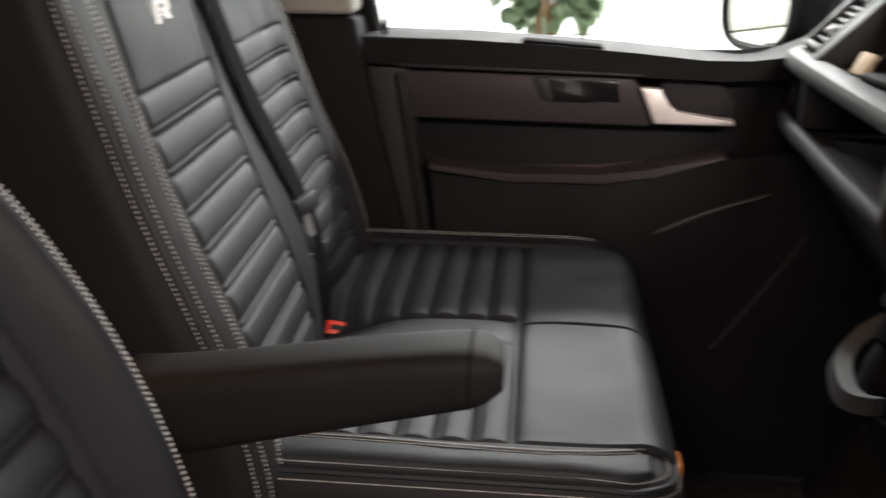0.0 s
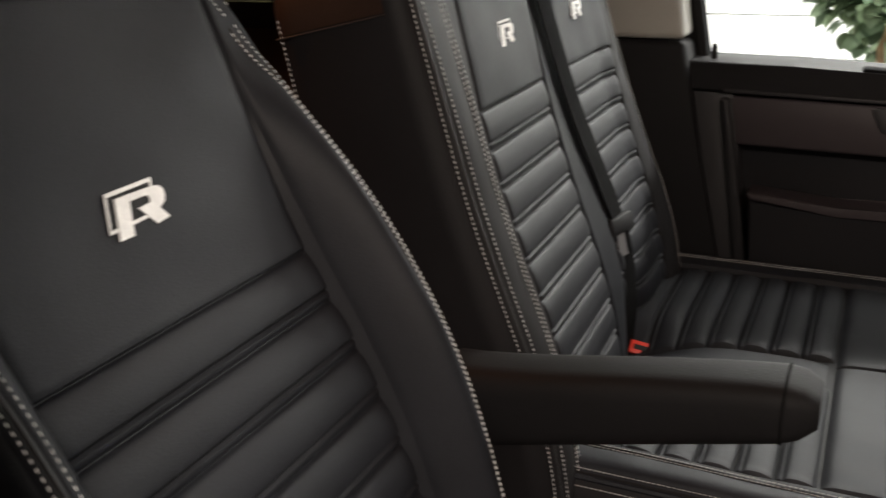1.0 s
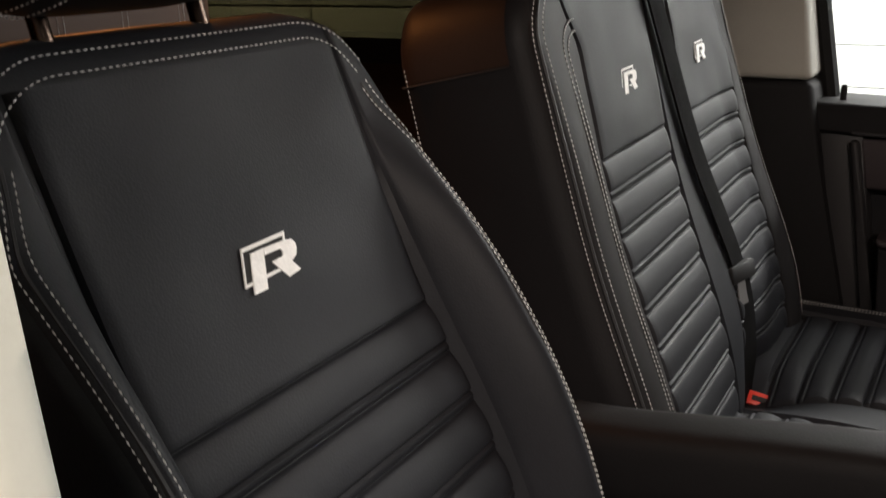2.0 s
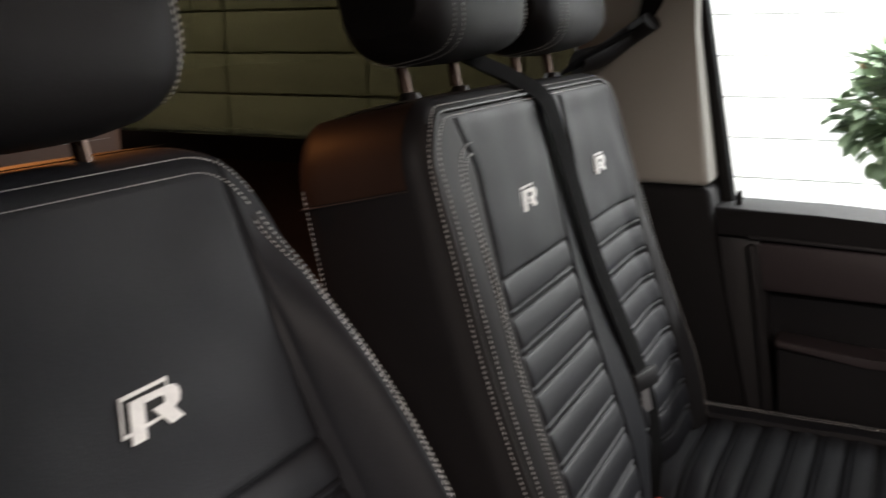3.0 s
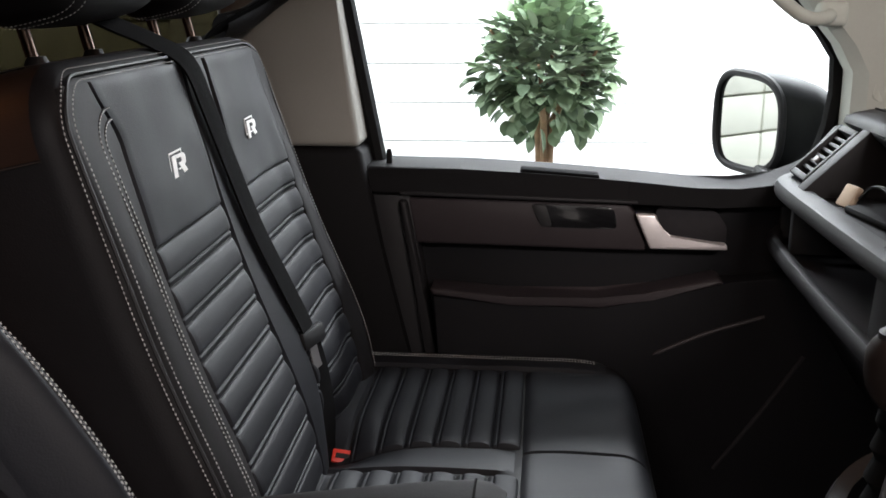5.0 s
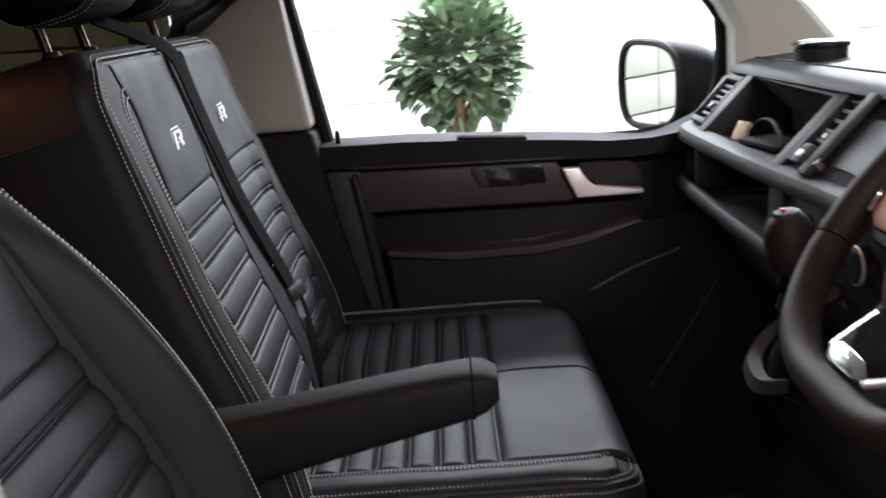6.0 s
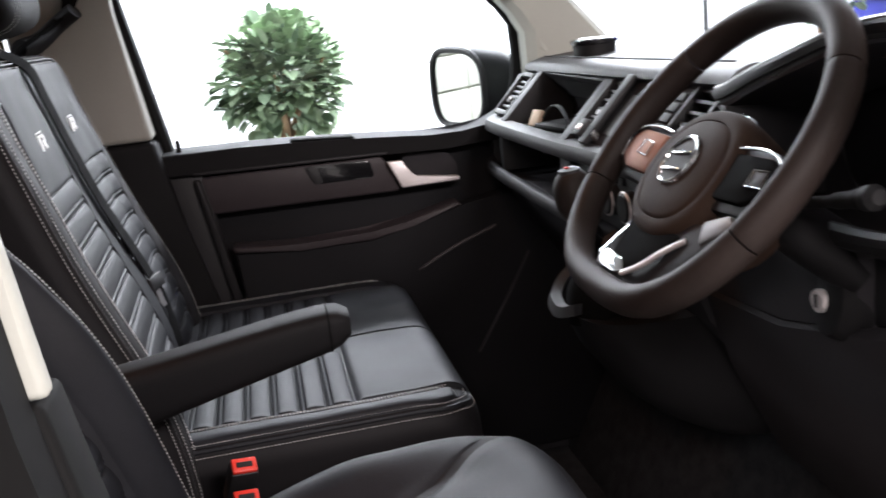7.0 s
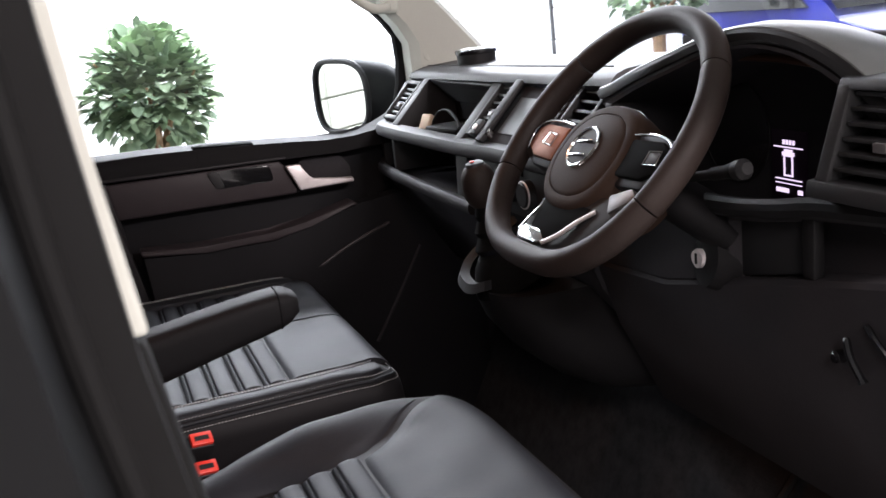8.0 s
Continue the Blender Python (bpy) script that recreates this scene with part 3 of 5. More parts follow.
TILT = radians(10)
dpad = Pad((0.09, 0, 0.474), (math.cos(TILT), 0, math.sin(TILT)), (-math.sin(TILT), 0, math.cos(TILT)), lambda h: (DY - 0.262 + 0.045 * ease((0.28 - h) / 0.24), DY + 0.262 - 0.045 * ease((0.28 - h) / 0.24)), 0.0, 0.512, 0.15, 0.115, 0.034, corner=0.14, roll=0.06, bol_top=0.28, side_r=0.045)
dcush = part("seat_cushion", dpad.core(40, 56), LEATHER_SIDE, drv)
RIBS_DX = [0.020 + 0.0413 * i for i in range(8)]
FL = lambda h: 0.128 + 0.085 * ease((h - 0.31) / 0.15)
part("rear_panel", dpad.patch(DY - 0.128, DY + 0.128, 0.0, RIBS_DX[0], 0.006, 12, 8, 10), LEATHER, dcush)
ribs(dpad, dcush, DY - 0.128, DY + 0.128, RIBS_DX, 0.0095, round_=0.55)
part("front_panel", dpad.patch(lambda h: max(DY - FL(h), dpad.span(h)[0] + 0.02), lambda h: min(DY + FL(h), dpad.span(h)[1] - 0.02), RIBS_DX[-1], 0.500, 0.003, 24, 24, 16, wave=0.004), LEATHER, dcush)
for a, b in ((lambda h: dpad.span(h)[0] + 0.008, lambda h: DY - FL(h) - 0.003), (lambda h: DY + FL(h) + 0.003, lambda h: dpad.span(h)[1] - 0.008)):
    part("side_panel", dpad.patch(a, b, 0.0, 0.44, 0.0022, 12, 30, 14, wave=0.002), LEATHER, dcush)
part("seat_base", boxed((0.12, DY - 0.20, 0.02), (0.54, DY + 0.20, 0.380), 0.02, 3), PLASTIC_DARK, drv)

# folding armrest on the driver's seat
rings = []
for i in range(25):
    t = i / 24
    x = 0.045 + 0.322 * t
    k = math.sqrt(max(0.03, 1 - max(0.0, (t - 0.90) / 0.10) ** 2))
    top, low = 0.706 + 0.040 * ease(t * 0.9) ** 0.8, 0.618 + 0.078 * t
    zc, hh, hw = (top + low) / 2, (top - low) / 2 * (0.45 + 0.55 * k), 0.034 * (0.72 + 0.28 * k)
    rings.append([V(x, -0.146 + hw * math.copysign(abs(math.cos(a)) ** 0.55, math.cos(a)), zc + hh * math.copysign(abs(math.sin(a)) ** 0.55, math.sin(a))) for a in (2 * math.pi * j / 32 for j in range(32))])
arm = part("armrest", loft(bmesh.new(), rings), ARM_VINYL, drv, "padded black folding armrest")
part("end_seam", tube(bmesh.new(), [V(p.x, -0.146 + 1.01 * (p.y + 0.146), 0.7175 + 1.01 * (p.z - 0.7175)) for p in rings[22] + rings[22][:1]], 0.0012, 6, caps=False), FLAT_BLACK, arm)

headrest("headrest", "black leather headrest of the driver's seat on metal posts", "headrests", (-0.140, -0.452, 1.180), 0.250, 0.185, 0.13, 13.5, (-0.055, 0.075))
for c in (0.143, 0.469):
    headrest("headrest", "black leather headrest above the passenger bench on metal posts", "headrests", (-0.1286, c, 1.197), 0.28, 0.155, 0.135, 12.5, (-0.064, 0.064))


# ---- belts and buckles ----
def strap(bm, pts, sides, w, t=0.0014):
    rows = []
    for i, p in enumerate(pts):
        p, sd = Vector(p), Vector(sides[i] if isinstance(sides, list) else sides).normalized()
        d = (Vector(pts[min(i + 1, len(pts) - 1)]) - Vector(pts[max(0, i - 1)])).normalized()
        nn = d.cross(sd).normalized()
        rows.append([p + sd * w / 2 - nn * t, p + sd * w / 2 + nn * t, p + sd * w / 6 + nn * t * 1.4, p - sd * w / 6 + nn * t * 1.4, p - sd * w / 2 + nn * t, p - sd * w / 2 - nn * t])
    return loft(bm, rows)


belt = thing("seat_belt", "black webbing seat belt hanging down the leather bench backrest", "seat belt", (0.0, 0.25, 0.9))
line = [back.raw(0.128, 0.70, -0.11), back.raw(0.150, 0.672, -0.075), back.raw(0.176, 0.640, -0.040), back.raw(0.200, 0.614, -0.012)] + [back.at(s_, h_, 0.012) for s_, h_ in ((0.215, 0.585), (0.236, 0.53), (0.254, 0.46), (0.272, 0.37), (0.292, 0.29))] + [back.raw(0.306, 0.23, 0.034), back.raw(0.314, 0.195, 0.036)]
part("webbing", strap(bmesh.new(), curve_points(line, 50), V(0, 1, 0.25), 0.040), WEB, belt)
line = [back.raw(s_, h_, d_) for s_, h_, d_ in ((0.314, 0.20, 0.036), (0.316, 0.14, 0.036), (0.316, 0.08, 0.030), (0.313, 0.03, 0.018), (0.308, -0.02, 0.006))]
part("lower_webbing", strap(bmesh.new(), curve_points(line, 30), V(0.3, 1, 0.25), 0.034), WEB, belt)
tm = Matrix.Translation(back.raw(0.314, 0.198, 0.037)) @ pose(0, 0, 0, 0, -12, -14)
tongue = part("tongue", boxed((-0.007, -0.031, -0.012), (0.007, 0.031, 0.014), 0.005, 2, tm), PLASTIC_DARK, belt)
part("tongue_plate", boxed((-0.0015, -0.014, -0.045), (0.0015, 0.014, -0.008), 0.001, 1, tm), SATIN_DARK, tongue)


def buckle(name, label, at, rx, ry, rz):
    th = thing(name, label, "seat belt buckle", at, "buckles")
    m = Matrix.Translation(at) @ pose(0, 0, 0, rx, ry, rz)
    body = part("body", boxed((-0.018, -0.012, -0.09), (0.018, 0.012, -0.004), 0.004, 2, m), PLASTIC_DARK, th)
    part("release_button", boxed((-0.016, -0.010, -0.005), (0.016, 0.010, 0.003), 0.002, 2, m), RED, th, "red release button")
    part("slot", boxed((-0.0105, -0.004, 0.0015), (0.0105, 0.004, 0.0038), 0.0008, 1, m), PLASTIC_DARK, th)
    part("stalk", tube(bmesh.new(), [m @ V(0, 0, -0.085), m @ V(-0.01, 0, -0.16), m @ V(-0.04, 0, -0.24)], 0.009, 10), WEB, th)
    return th


buckle("seat_belt_buckle", "red and black seat belt buckle between the bench back and cushion", (0.112, 0.358, 0.500), 45, 12, 10)
buckle("seat_belt_buckle", "red and black seat belt buckle between the front seats", (0.207, -0.135, 0.545), 38, 8, 12)
buckle("seat_belt_buckle", "red and black seat belt buckle beside the driver's seat", (0.205, -0.160, 0.512), 38, 8, 12)

side_belt = thing("seat_belt", "black webbing seat belt and guide on the door pillar", "seat belt", (-0.05, 0.72, 1.1))
line = curve_points([(-0.02, 0.742, 1.30), (-0.03, 0.742, 1.20), (-0.055, 0.735, 1.15), (-0.10, 0.66, 1.115), (-0.16, 0.58, 1.06), (-0.22, 0.55, 0.90)], 30)
part("webbing", strap(bmesh.new(), line, V(0.7, 0.2, 0.6), 0.056), WEB, side_belt)
part("guide_loop", tube(bmesh.new(), curve_points([(-0.03, 0.735, 1.165), (-0.07, 0.74, 1.14), (-0.10, 0.70, 1.112), (-0.13, 0.65, 1.10)], 16), 0.027, 12, flat=0.6), PLASTIC_DARK, side_belt)

# ---- van shell ----
floor_ob = lone("floor", boxed((-2.6, -0.80, -0.06), (1.15, 0.80, 0.0), 0.0), CARPET, "black carpet and rubber floor of the van cab", "floor", kind="structure")
part("floor_mat", boxed((0.52, -0.76, 0.0005), (1.0, -0.08, 0.012), 0.004), RUBBER, floor_ob)

lone("underbody", boxed((-2.6, -0.84, -0.60), (1.2, 0.84, -0.062), 0.02), FOOT_BLACK, "black underbody of the van standing on the workshop floor", "van body", kind="structure")

# passenger door
door = thing("door_1", "closed passenger door with black grained panel and clear window", "door", (0.45, 0.86, 0.1), kind="structure")
part("door_shell", boxed((0.09, 0.855, -0.05), (0.95, 0.93, 0.798), 0.01), PAINT_DARK, door)
SILL = [(0.05, 0.83), (0.05, 0.852), (0.25, 0.848), (0.40, 0.841), (0.55, 0.830), (0.66, 0.820), (0.735, 0.813), (0.775, 0.818), (0.811, 0.830), (0.85, 0.846), (0.90, 0.873), (0.95, 0.905), (0.95, 0.86), (0.90, 0.79), (0.70, 0.785), (0.05, 0.80)]
part("window_ledge", prism(bmesh.new(), SILL, "y", 0.782, 0.905, 0.007, 3), VINYL, door)
part("ledge_tray", boxed((-0.070, 0.786, -0.006), (0.070, 0.826, 0.0052), 0.005, 3, Matrix.Translation((0.4225, 0, 0.8388)) @ pose(0, 0, 0, 0, 4, 0)), FLAT_BLACK, door)
for xx, zz in ((0.362, 0.842), (0.545, 0.829)):
    part("ledge_joint", boxed((xx - 0.0012, 0.7806, zz - 0.040), (xx + 0.0012, 0.83, zz + 0.0012), 0.0), VINYL, door)
part("panel_border", prism(bmesh.new(), [(0.138, 0.800), (0.560, 0.790), (0.560, 0.796), (0.138, 0.807)], "y", 0.778, 0.80, 0.002), PLASTIC, door)
part("lock_pin", tube(bmesh.new(), [V(0.113, 0.822, 0.84), V(0.113, 0.822, 0.868), V(0.113, 0.822, 0.876)], [0.005, 0.0055, 0.0035], 12), RUBBER, door)
part("door_card", boxed((0.13, 0.835, 0.0), (0.93, 0.856, 0.800), 0.004), DOOR_BLACK, door)
STRIP = [(0.150, 0.793), (0.545, 0.787), (0.558, 0.772), (0.578, 0.712), (0.58, 0.702), (0.165, 0.708)]
part("upper_strip", prism(bmesh.new(), STRIP, "y", 0.79, 0.84, 0.006, 3), DOOR_GREY, door)
part("grab_recess", prism(bmesh.new(), round_poly([(0.372, 0.786), (0.520, 0.782), (0.528, 0.742), (0.392, 0.744)], 0.012), "y", 0.7875, 0.80, 0.0015), GLOSS, door)
part("grab_cup", prism(bmesh.new(), round_poly([(0.3735, 0.785), (0.400, 0.784), (0.412, 0.745), (0.3925, 0.745)], 0.006), "y", 0.7855, 0.79, 0.0012), PLASTIC_GREY, door)
HANDLE = [(0.556, 0.774), (0.592, 0.773), (0.606, 0.740), (0.618, 0.730), (0.716, 0.723), (0.719, 0.711), (0.584, 0.711)]
handle = part("door_handle", prism(bmesh.new(), HANDLE, "y", 0.772, 0.788, 0.004, 3), SATIN, door, "satin silver pull handle")
part("handle_recess", prism(bmesh.new(), round_poly([(0.600, 0.782), (0.700, 0.775), (0.722, 0.745), (0.722, 0.70), (0.575, 0.70)], 0.01), "y", 0.812, 0.83, 0.003), FOOT_BLACK, door)
LIP = [(0.195, 0.640), (0.34, 0.627), (0.496, 0.624), (0.58, 0.641), (0.700, 0.670), (0.712, 0.660), (0.59, 0.628), (0.50, 0.609), (0.34, 0.612), (0.20, 0.625)]
part("pocket_lip", prism(bmesh.new(), LIP, "y", 0.735, 0.80, 0.006, 3), DOOR_GREY, door)
part("pocket_front", prism(bmesh.new(), [(0.20, 0.625), (0.34, 0.612), (0.50, 0.609), (0.59, 0.628), (0.712, 0.660), (0.85, 0.68), (0.90, 0.60), (1.02, 0.46), (1.02, 0.04), (0.24, 0.04)], "y", 0.742, 0.79, 0.006), DOOR_BLACK, door)
part("door_edge", prism(bmesh.new(), [(0.068, 0.826), (0.152, 0.826), (0.200, 0.48), (0.255, 0.02), (0.068, 0.02)], "y", 0.792, 0.852, 0.004), PLASTIC, door)
part("edge_rib", prism(bmesh.new(), [(0.135, 0.79), (0.150, 0.79), (0.205, 0.48), (0.26, 0.10), (0.235, 0.10), (0.185, 0.48)], "y", 0.775, 0.84, 0.006, 3), PLASTIC, door)
part("lower_line", tube(bmesh.new(), curve_points([(0.595, 0.740, 0.525), (0.683, 0.740, 0.567), (0.783, 0.740, 0.602)], 20), [0.0015] + [0.0045] * 19 + [0.003], 8), DOOR_GREY, door)
part("front_edge", tube(bmesh.new(), curve_points([(0.856, 0.741, 0.530), (0.790, 0.741, 0.420), (0.715, 0.741, 0.305)], 16), 0.0042, 8), FOOT_BLACK, door)
# window frame and glass
FR = [(0.085, 0.85), (0.028, 1.20), (0.03, 1.42), (0.53, 1.44), (0.785, 1.170), (0.862, 1.090), (0.893, 1.045), (0.899, 0.98), (0.894, 0.92), (0.880, 0.862)]
bm = bmesh.new()
tube(bm, [(x, 0.862 - 0.10 * max(0, z - 0.85), z) for x, z in FR], 0.017, 8)
part("window_frame", bm, RUBBER, door)
part("pane", loft(bmesh.new(), [[V(x, 0.858 - 0.10 * max(0, z - 0.85), z) for x, z in FR]], (True, False)), GLASS_CLEAR, door).visible_shadow = False

# pillars, roof
def pillar(name, label, poly, y0, y1, mat, bev=0.012):
    return lone(name, prism(bmesh.new(), poly, "y", y0, y1, bev, 3), mat, label, "pillar trim", kind="structure")


pillar("trim_b_lower", "black plastic lower trim of the door pillar", [(-0.25, 0.0), (0.20, 0.0), (0.175, 0.40), (0.105, 0.70), (0.072, 0.885), (-0.25, 0.885)], 0.765, 0.90, VINYL)
pillar("trim_b_upper", "light grey upper trim of the door pillar", [(-0.16, 0.887), (0.071, 0.887), (0.035, 1.15), (0.025, 1.46), (-0.20, 1.46)], 0.765, 0.88, TRIM_SHADED)
pillar("trim_b_lower_driver", "black plastic lower trim of the driver's door pillar", [(-0.20, 0.0), (0.24, 0.0), (0.215, 0.50), (0.150, 0.896), (-0.20, 0.896)], -0.755, -0.70, RUBBER, 0.006)
pillar("trim_b_upper_driver", "light grey upper trim of the driver's door pillar", [(-0.10, 0.898), (0.155, 0.898), (0.141, 1.02), (0.135, 1.11), (0.11, 1.46), (-0.10, 1.46)], -0.753, -0.735, TRIM_LIGHT, 0.006)
seal = pillar("door_seal", "dark rubber door seal and painted pillar of the open driver's door", [(-0.20, -0.1), (0.24, -0.1), (0.205, 0.50), (0.145, 0.896), (0.125, 1.11), (0.10, 1.50), (-0.20, 1.50)], -0.80, -0.757, RUBBER, 0.010)
for dx, r in ((0.030, 0.012), (0.085, 0.009)):
    part("bulb_seal", tube(bmesh.new(), curve_points([(0.235 - dx, -0.800, -0.08), (0.200 - dx, -0.800, 0.50), (0.140 - dx, -0.800, 0.896), (0.120 - dx, -0.800, 1.11), (0.096 - dx, -0.800, 1.48)], 40), r, 10), RUBBER, seal)
part("latch_mark", boxed((0.094, -0.8035, 0.917), (0.112, -0.7995, 0.923), 0.001, 1), SATIN_DARK, seal)
pillar("body_pillar", "dark painted body pillar beside the open driver's door", [(-0.30, -0.2), (0.19, -0.2), (0.165, 0.50), (0.10, 0.896), (0.078, 1.11), (0.055, 1.52), (-0.30, 1.52)], -0.93, -0.802, PAINT_DARK, 0.012)
for nm, sg in (("trim_a_passenger", 1), ("trim_a_driver", -1)):
    bm = bmesh.new()
    rings = []
    for x0, x1, z in ((0.905, 1.145, 0.90), (0.902, 1.14, 0.93), (0.898, 1.06, 1.02), (0.872, 1.02, 1.065), (0.785, 0.93, 1.165), (0.60, 0.76, 1.35), (0.50, 0.65, 1.46)):
        y0, y1 = sg * (0.765 - 0.08 * (z - 0.9)), sg * (0.875 - 0.10 * (z - 0.9))
        rings.append([V(x0, y1, z), V(x0, y0 + sg * 0.02, z), V(x0 + 0.02, y0, z), V(x1 - 0.02, y0 - sg * 0.02, z), V(x1, y0, z), V(x1, y1, z)])
    lone(nm, loft(bm, rings), TRIM_LIGHT, "light grey windscreen pillar trim", "pillar trim", kind="structure")
lone("ceiling", boxed((-2.6, -0.86, 1.45), (0.53, 0.86, 1.53), 0.02), HEADLINER, "pale grey fabric headliner of the van", "ceiling", kind="structure")
wind = thing("window_1", "clear sloping windscreen above the dashboard", "windscreen", (1.0, 0, 0.95), kind="structure")
part("pane", loft(bmesh.new(), [[V(1.20, -0.84, 0.90), V(1.20, 0.84, 0.90), V(0.53, 0.78, 1.50), V(0.53, -0.78, 1.50)]], (True, False)), GLASS_CLEAR, wind).visible_shadow = False
lone("bulkhead", boxed((1.16, -0.86, -0.1), (1.22, 0.86, 0.895), 0.01), PLASTIC_DARK, "black front bulkhead behind the dashboard", "wall", kind="structure")
# rear compartment, passenger side
wl = thing("wall_left", "dark rear side wall of the van with a tinted window", "wall", (-1.3, 0.85, 0.1), kind="structure")
part("lower_wall", boxed((-2.6, 0.80, 0.0), (-0.2, 0.90, 0.896), 0.0), BROWN, wl)
# dark strip added to hide the window light on the wall's top edge
part("added_dark_sill", prism(bmesh.new(), [(0.790, 0.935), (0.846, 0.897), (0.846, 0.880), (0.790, 0.880)], "x", -2.6, -0.2, 0.003), FOOT_BLACK, wl)
part("upper_wall", boxed((-2.6, 0.80, 1.36), (-0.2, 0.90, 1.50), 0.01), TRIM_LIGHT, wl)
part("pane", boxed((-2.6, 0.85, 0.90), (-0.2, 0.856, 1.36), 0.0), GLASS_TINT, wl).visible_shadow = False
wr = thing("wall_right", "dark rear side wall of the van with a tinted window", "wall", (-1.3, -0.85, 0.1), kind="structure")
part("lower_wall", boxed((-2.6, -0.90, 0.0), (-0.2, -0.80, 0.90), 0.01), BROWN, wr)
part("upper_wall", boxed((-2.6, -0.90, 1.36), (-0.2, -0.80, 1.50), 0.01), TRIM_LIGHT, wr)
part("pane", boxed((-2.6, -0.856, 0.90), (-0.2, -0.85, 1.36), 0.0), GLASS_TINT, wr).visible_shadow = False
lone("wall_rear", boxed((-2.68, -0.90, 0.0), (-2.6, 0.90, 1.50), 0.0), PLASTIC_DARK, "dark closed tailgate of the van", "wall", kind="structure")

rear = thing("rear_bench", "brown leather rear bench with pale double stitching", "car seat", (-1.3, 0, 0.2))
part("seat_base", boxed((-1.38, -0.70, 0.0), (-0.80, 0.70, 0.32), 0.02, 2), PLASTIC_DARK, rear)
rback = part("backrest", boxed((-1.42, -0.74, 0.45), (-1.22, 0.74, 1.06), 0.05, 5), BROWN, rear)
part("seat_cushion", boxed((-1.24, -0.74, 0.30), (-0.72, 0.74, 0.50), 0.05, 5), BROWN, rear)
bm = bmesh.new()
for zz in (0.93, 0.945, 0.86, 0.875):
    stitches(bm, [V(-1.2185, -0.68 + 1.36 * i / 100, zz) for i in range(101)])
for k in range(9):
    for d in (0.0, 0.014):
        stitches(bm, [V(-1.2185, -0.62 + 0.155 * k + d, 0.965 + 0.07 * i / 12) for i in range(13)])
part("stitching", bm, THREAD, rback, "pale thread stitching", kind="stuff", recalc=False, smooth=0)

# ---- dashboard ----
dash = thing("dashboard", "black plastic van dashboard with open trays, slatted vents and a radio", "dashboard", (1.0, 0, 0.3))


def face(z):
    return 0.822 + 0.98 * (z - 0.86)


FN = V(-1, 0, 0.98).normalized()


def slab(y0, y1, z0, z1, lift0, lift1, bev=0.002):
    """A bar lying on the sloping face, from depth lift0 to lift1 along its normal."""
    bm = bmesh.new()
    c = [V(face(z), y, z) for y, z in ((y0, z0), (y1, z0), (y1, z1), (y0, z1))]
    lo, hi = [bm.verts.new(p + FN * lift0) for p in c], [bm.verts.new(p + FN * lift1) for p in c]
    bm.faces.new(lo[::-1]), bm.faces.new(hi)
    for i in range(4):
        bm.faces.new((lo[i], lo[(i + 1) % 4], hi[(i + 1) % 4], hi[i]))
    if bev:
        bmesh.ops.bevel(bm, geom=list(bm.edges), offset=bev, segments=2, profile=0.5, affect="EDGES")
    return bm


DECK_LINE = ((0.895, 0.938), (0.898, 0.948), (0.908, 0.956), (0.925, 0.962), (1.0, 0.968), (1.158, 0.962), (1.158, 0.88), (0.95, 0.88), (0.905, 0.93))
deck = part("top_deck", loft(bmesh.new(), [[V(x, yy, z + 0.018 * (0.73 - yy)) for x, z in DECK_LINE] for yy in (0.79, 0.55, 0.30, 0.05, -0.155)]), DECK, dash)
part("deck_seam", tube(bmesh.new(), [(0.935, -0.10, 0.9785), (0.935, 0.3, 0.9713), (0.935, 0.76, 0.963)], 0.002, 6), PLASTIC_DARK, deck)
part("deep_back", boxed((1.0, -0.79, 0.45), (1.158, 0.79, 0.90), 0.005), PLASTIC_DARK, dash)
part("tray_floor", boxed((0.815, 0.262, 0.826), (1.002, 0.79, 0.834), 0.002), PLASTIC_DARK, dash)


def ledge(name, path, prof, mat):
    """A moulded ledge: a flat profile carried along a smooth path."""
    pts = curve_points(path, 60)
    rings = []
    for i, p in enumerate(pts):
        d = (Vector(pts[min(i + 1, len(pts) - 1)]) - Vector(pts[max(0, i - 1)])).normalized()
        side = V(d.y, -d.x, 0).normalized()
        side = side if side.x > 0 or (side.x == 0) else -side
        rings.append([Vector(p) + side * u + V(0, 0, w) for u, w in prof])
    return part(name, loft(bmesh.new(), rings), mat, dash)


def vent(y0, y1, z0, z1, n=6):
    fr = part("air_vent", slab(y0, y1, z0, z1, -0.034, -0.030), PLASTIC_DARK, dash, "slatted air vent")
    w = 0.010
    for a in ((y0, y0 + w, z0, z1), (y1 - w, y1, z0, z1), (y0 + w, y1 - w, z0, z0 + w * 0.8), (y0 + w, y1 - w, z1 - w * 0.8, z1)):
        part("vent_frame", slab(*a, -0.03, 0.004, 0.002), PLASTIC_GREY, fr)
    for i in range(n):
        z = z0 + 0.012 + (z1 - z0 - 0.024) * (i + 0.5) / n
        part("slat", slab(y0 + w, y1 - w, z - 0.0016, z + 0.0026, -0.022, -0.003, 0.0006), PLASTIC_GREY, fr)
    zt = z0 + (z1 - z0) * 0.36
    part("vent_tab", slab((y0 + y1) / 2 - 0.008, (y0 + y1) / 2 + 0.008, zt - 0.003, zt + 0.004, -0.004, 0.003, 0.001), SATIN_DARK, fr)


vent(0.690, 0.782, 0.852, 0.932)
vent(0.172, 0.262, 0.856, 0.956)
vent(-0.142, -0.052, 0.856, 0.962)
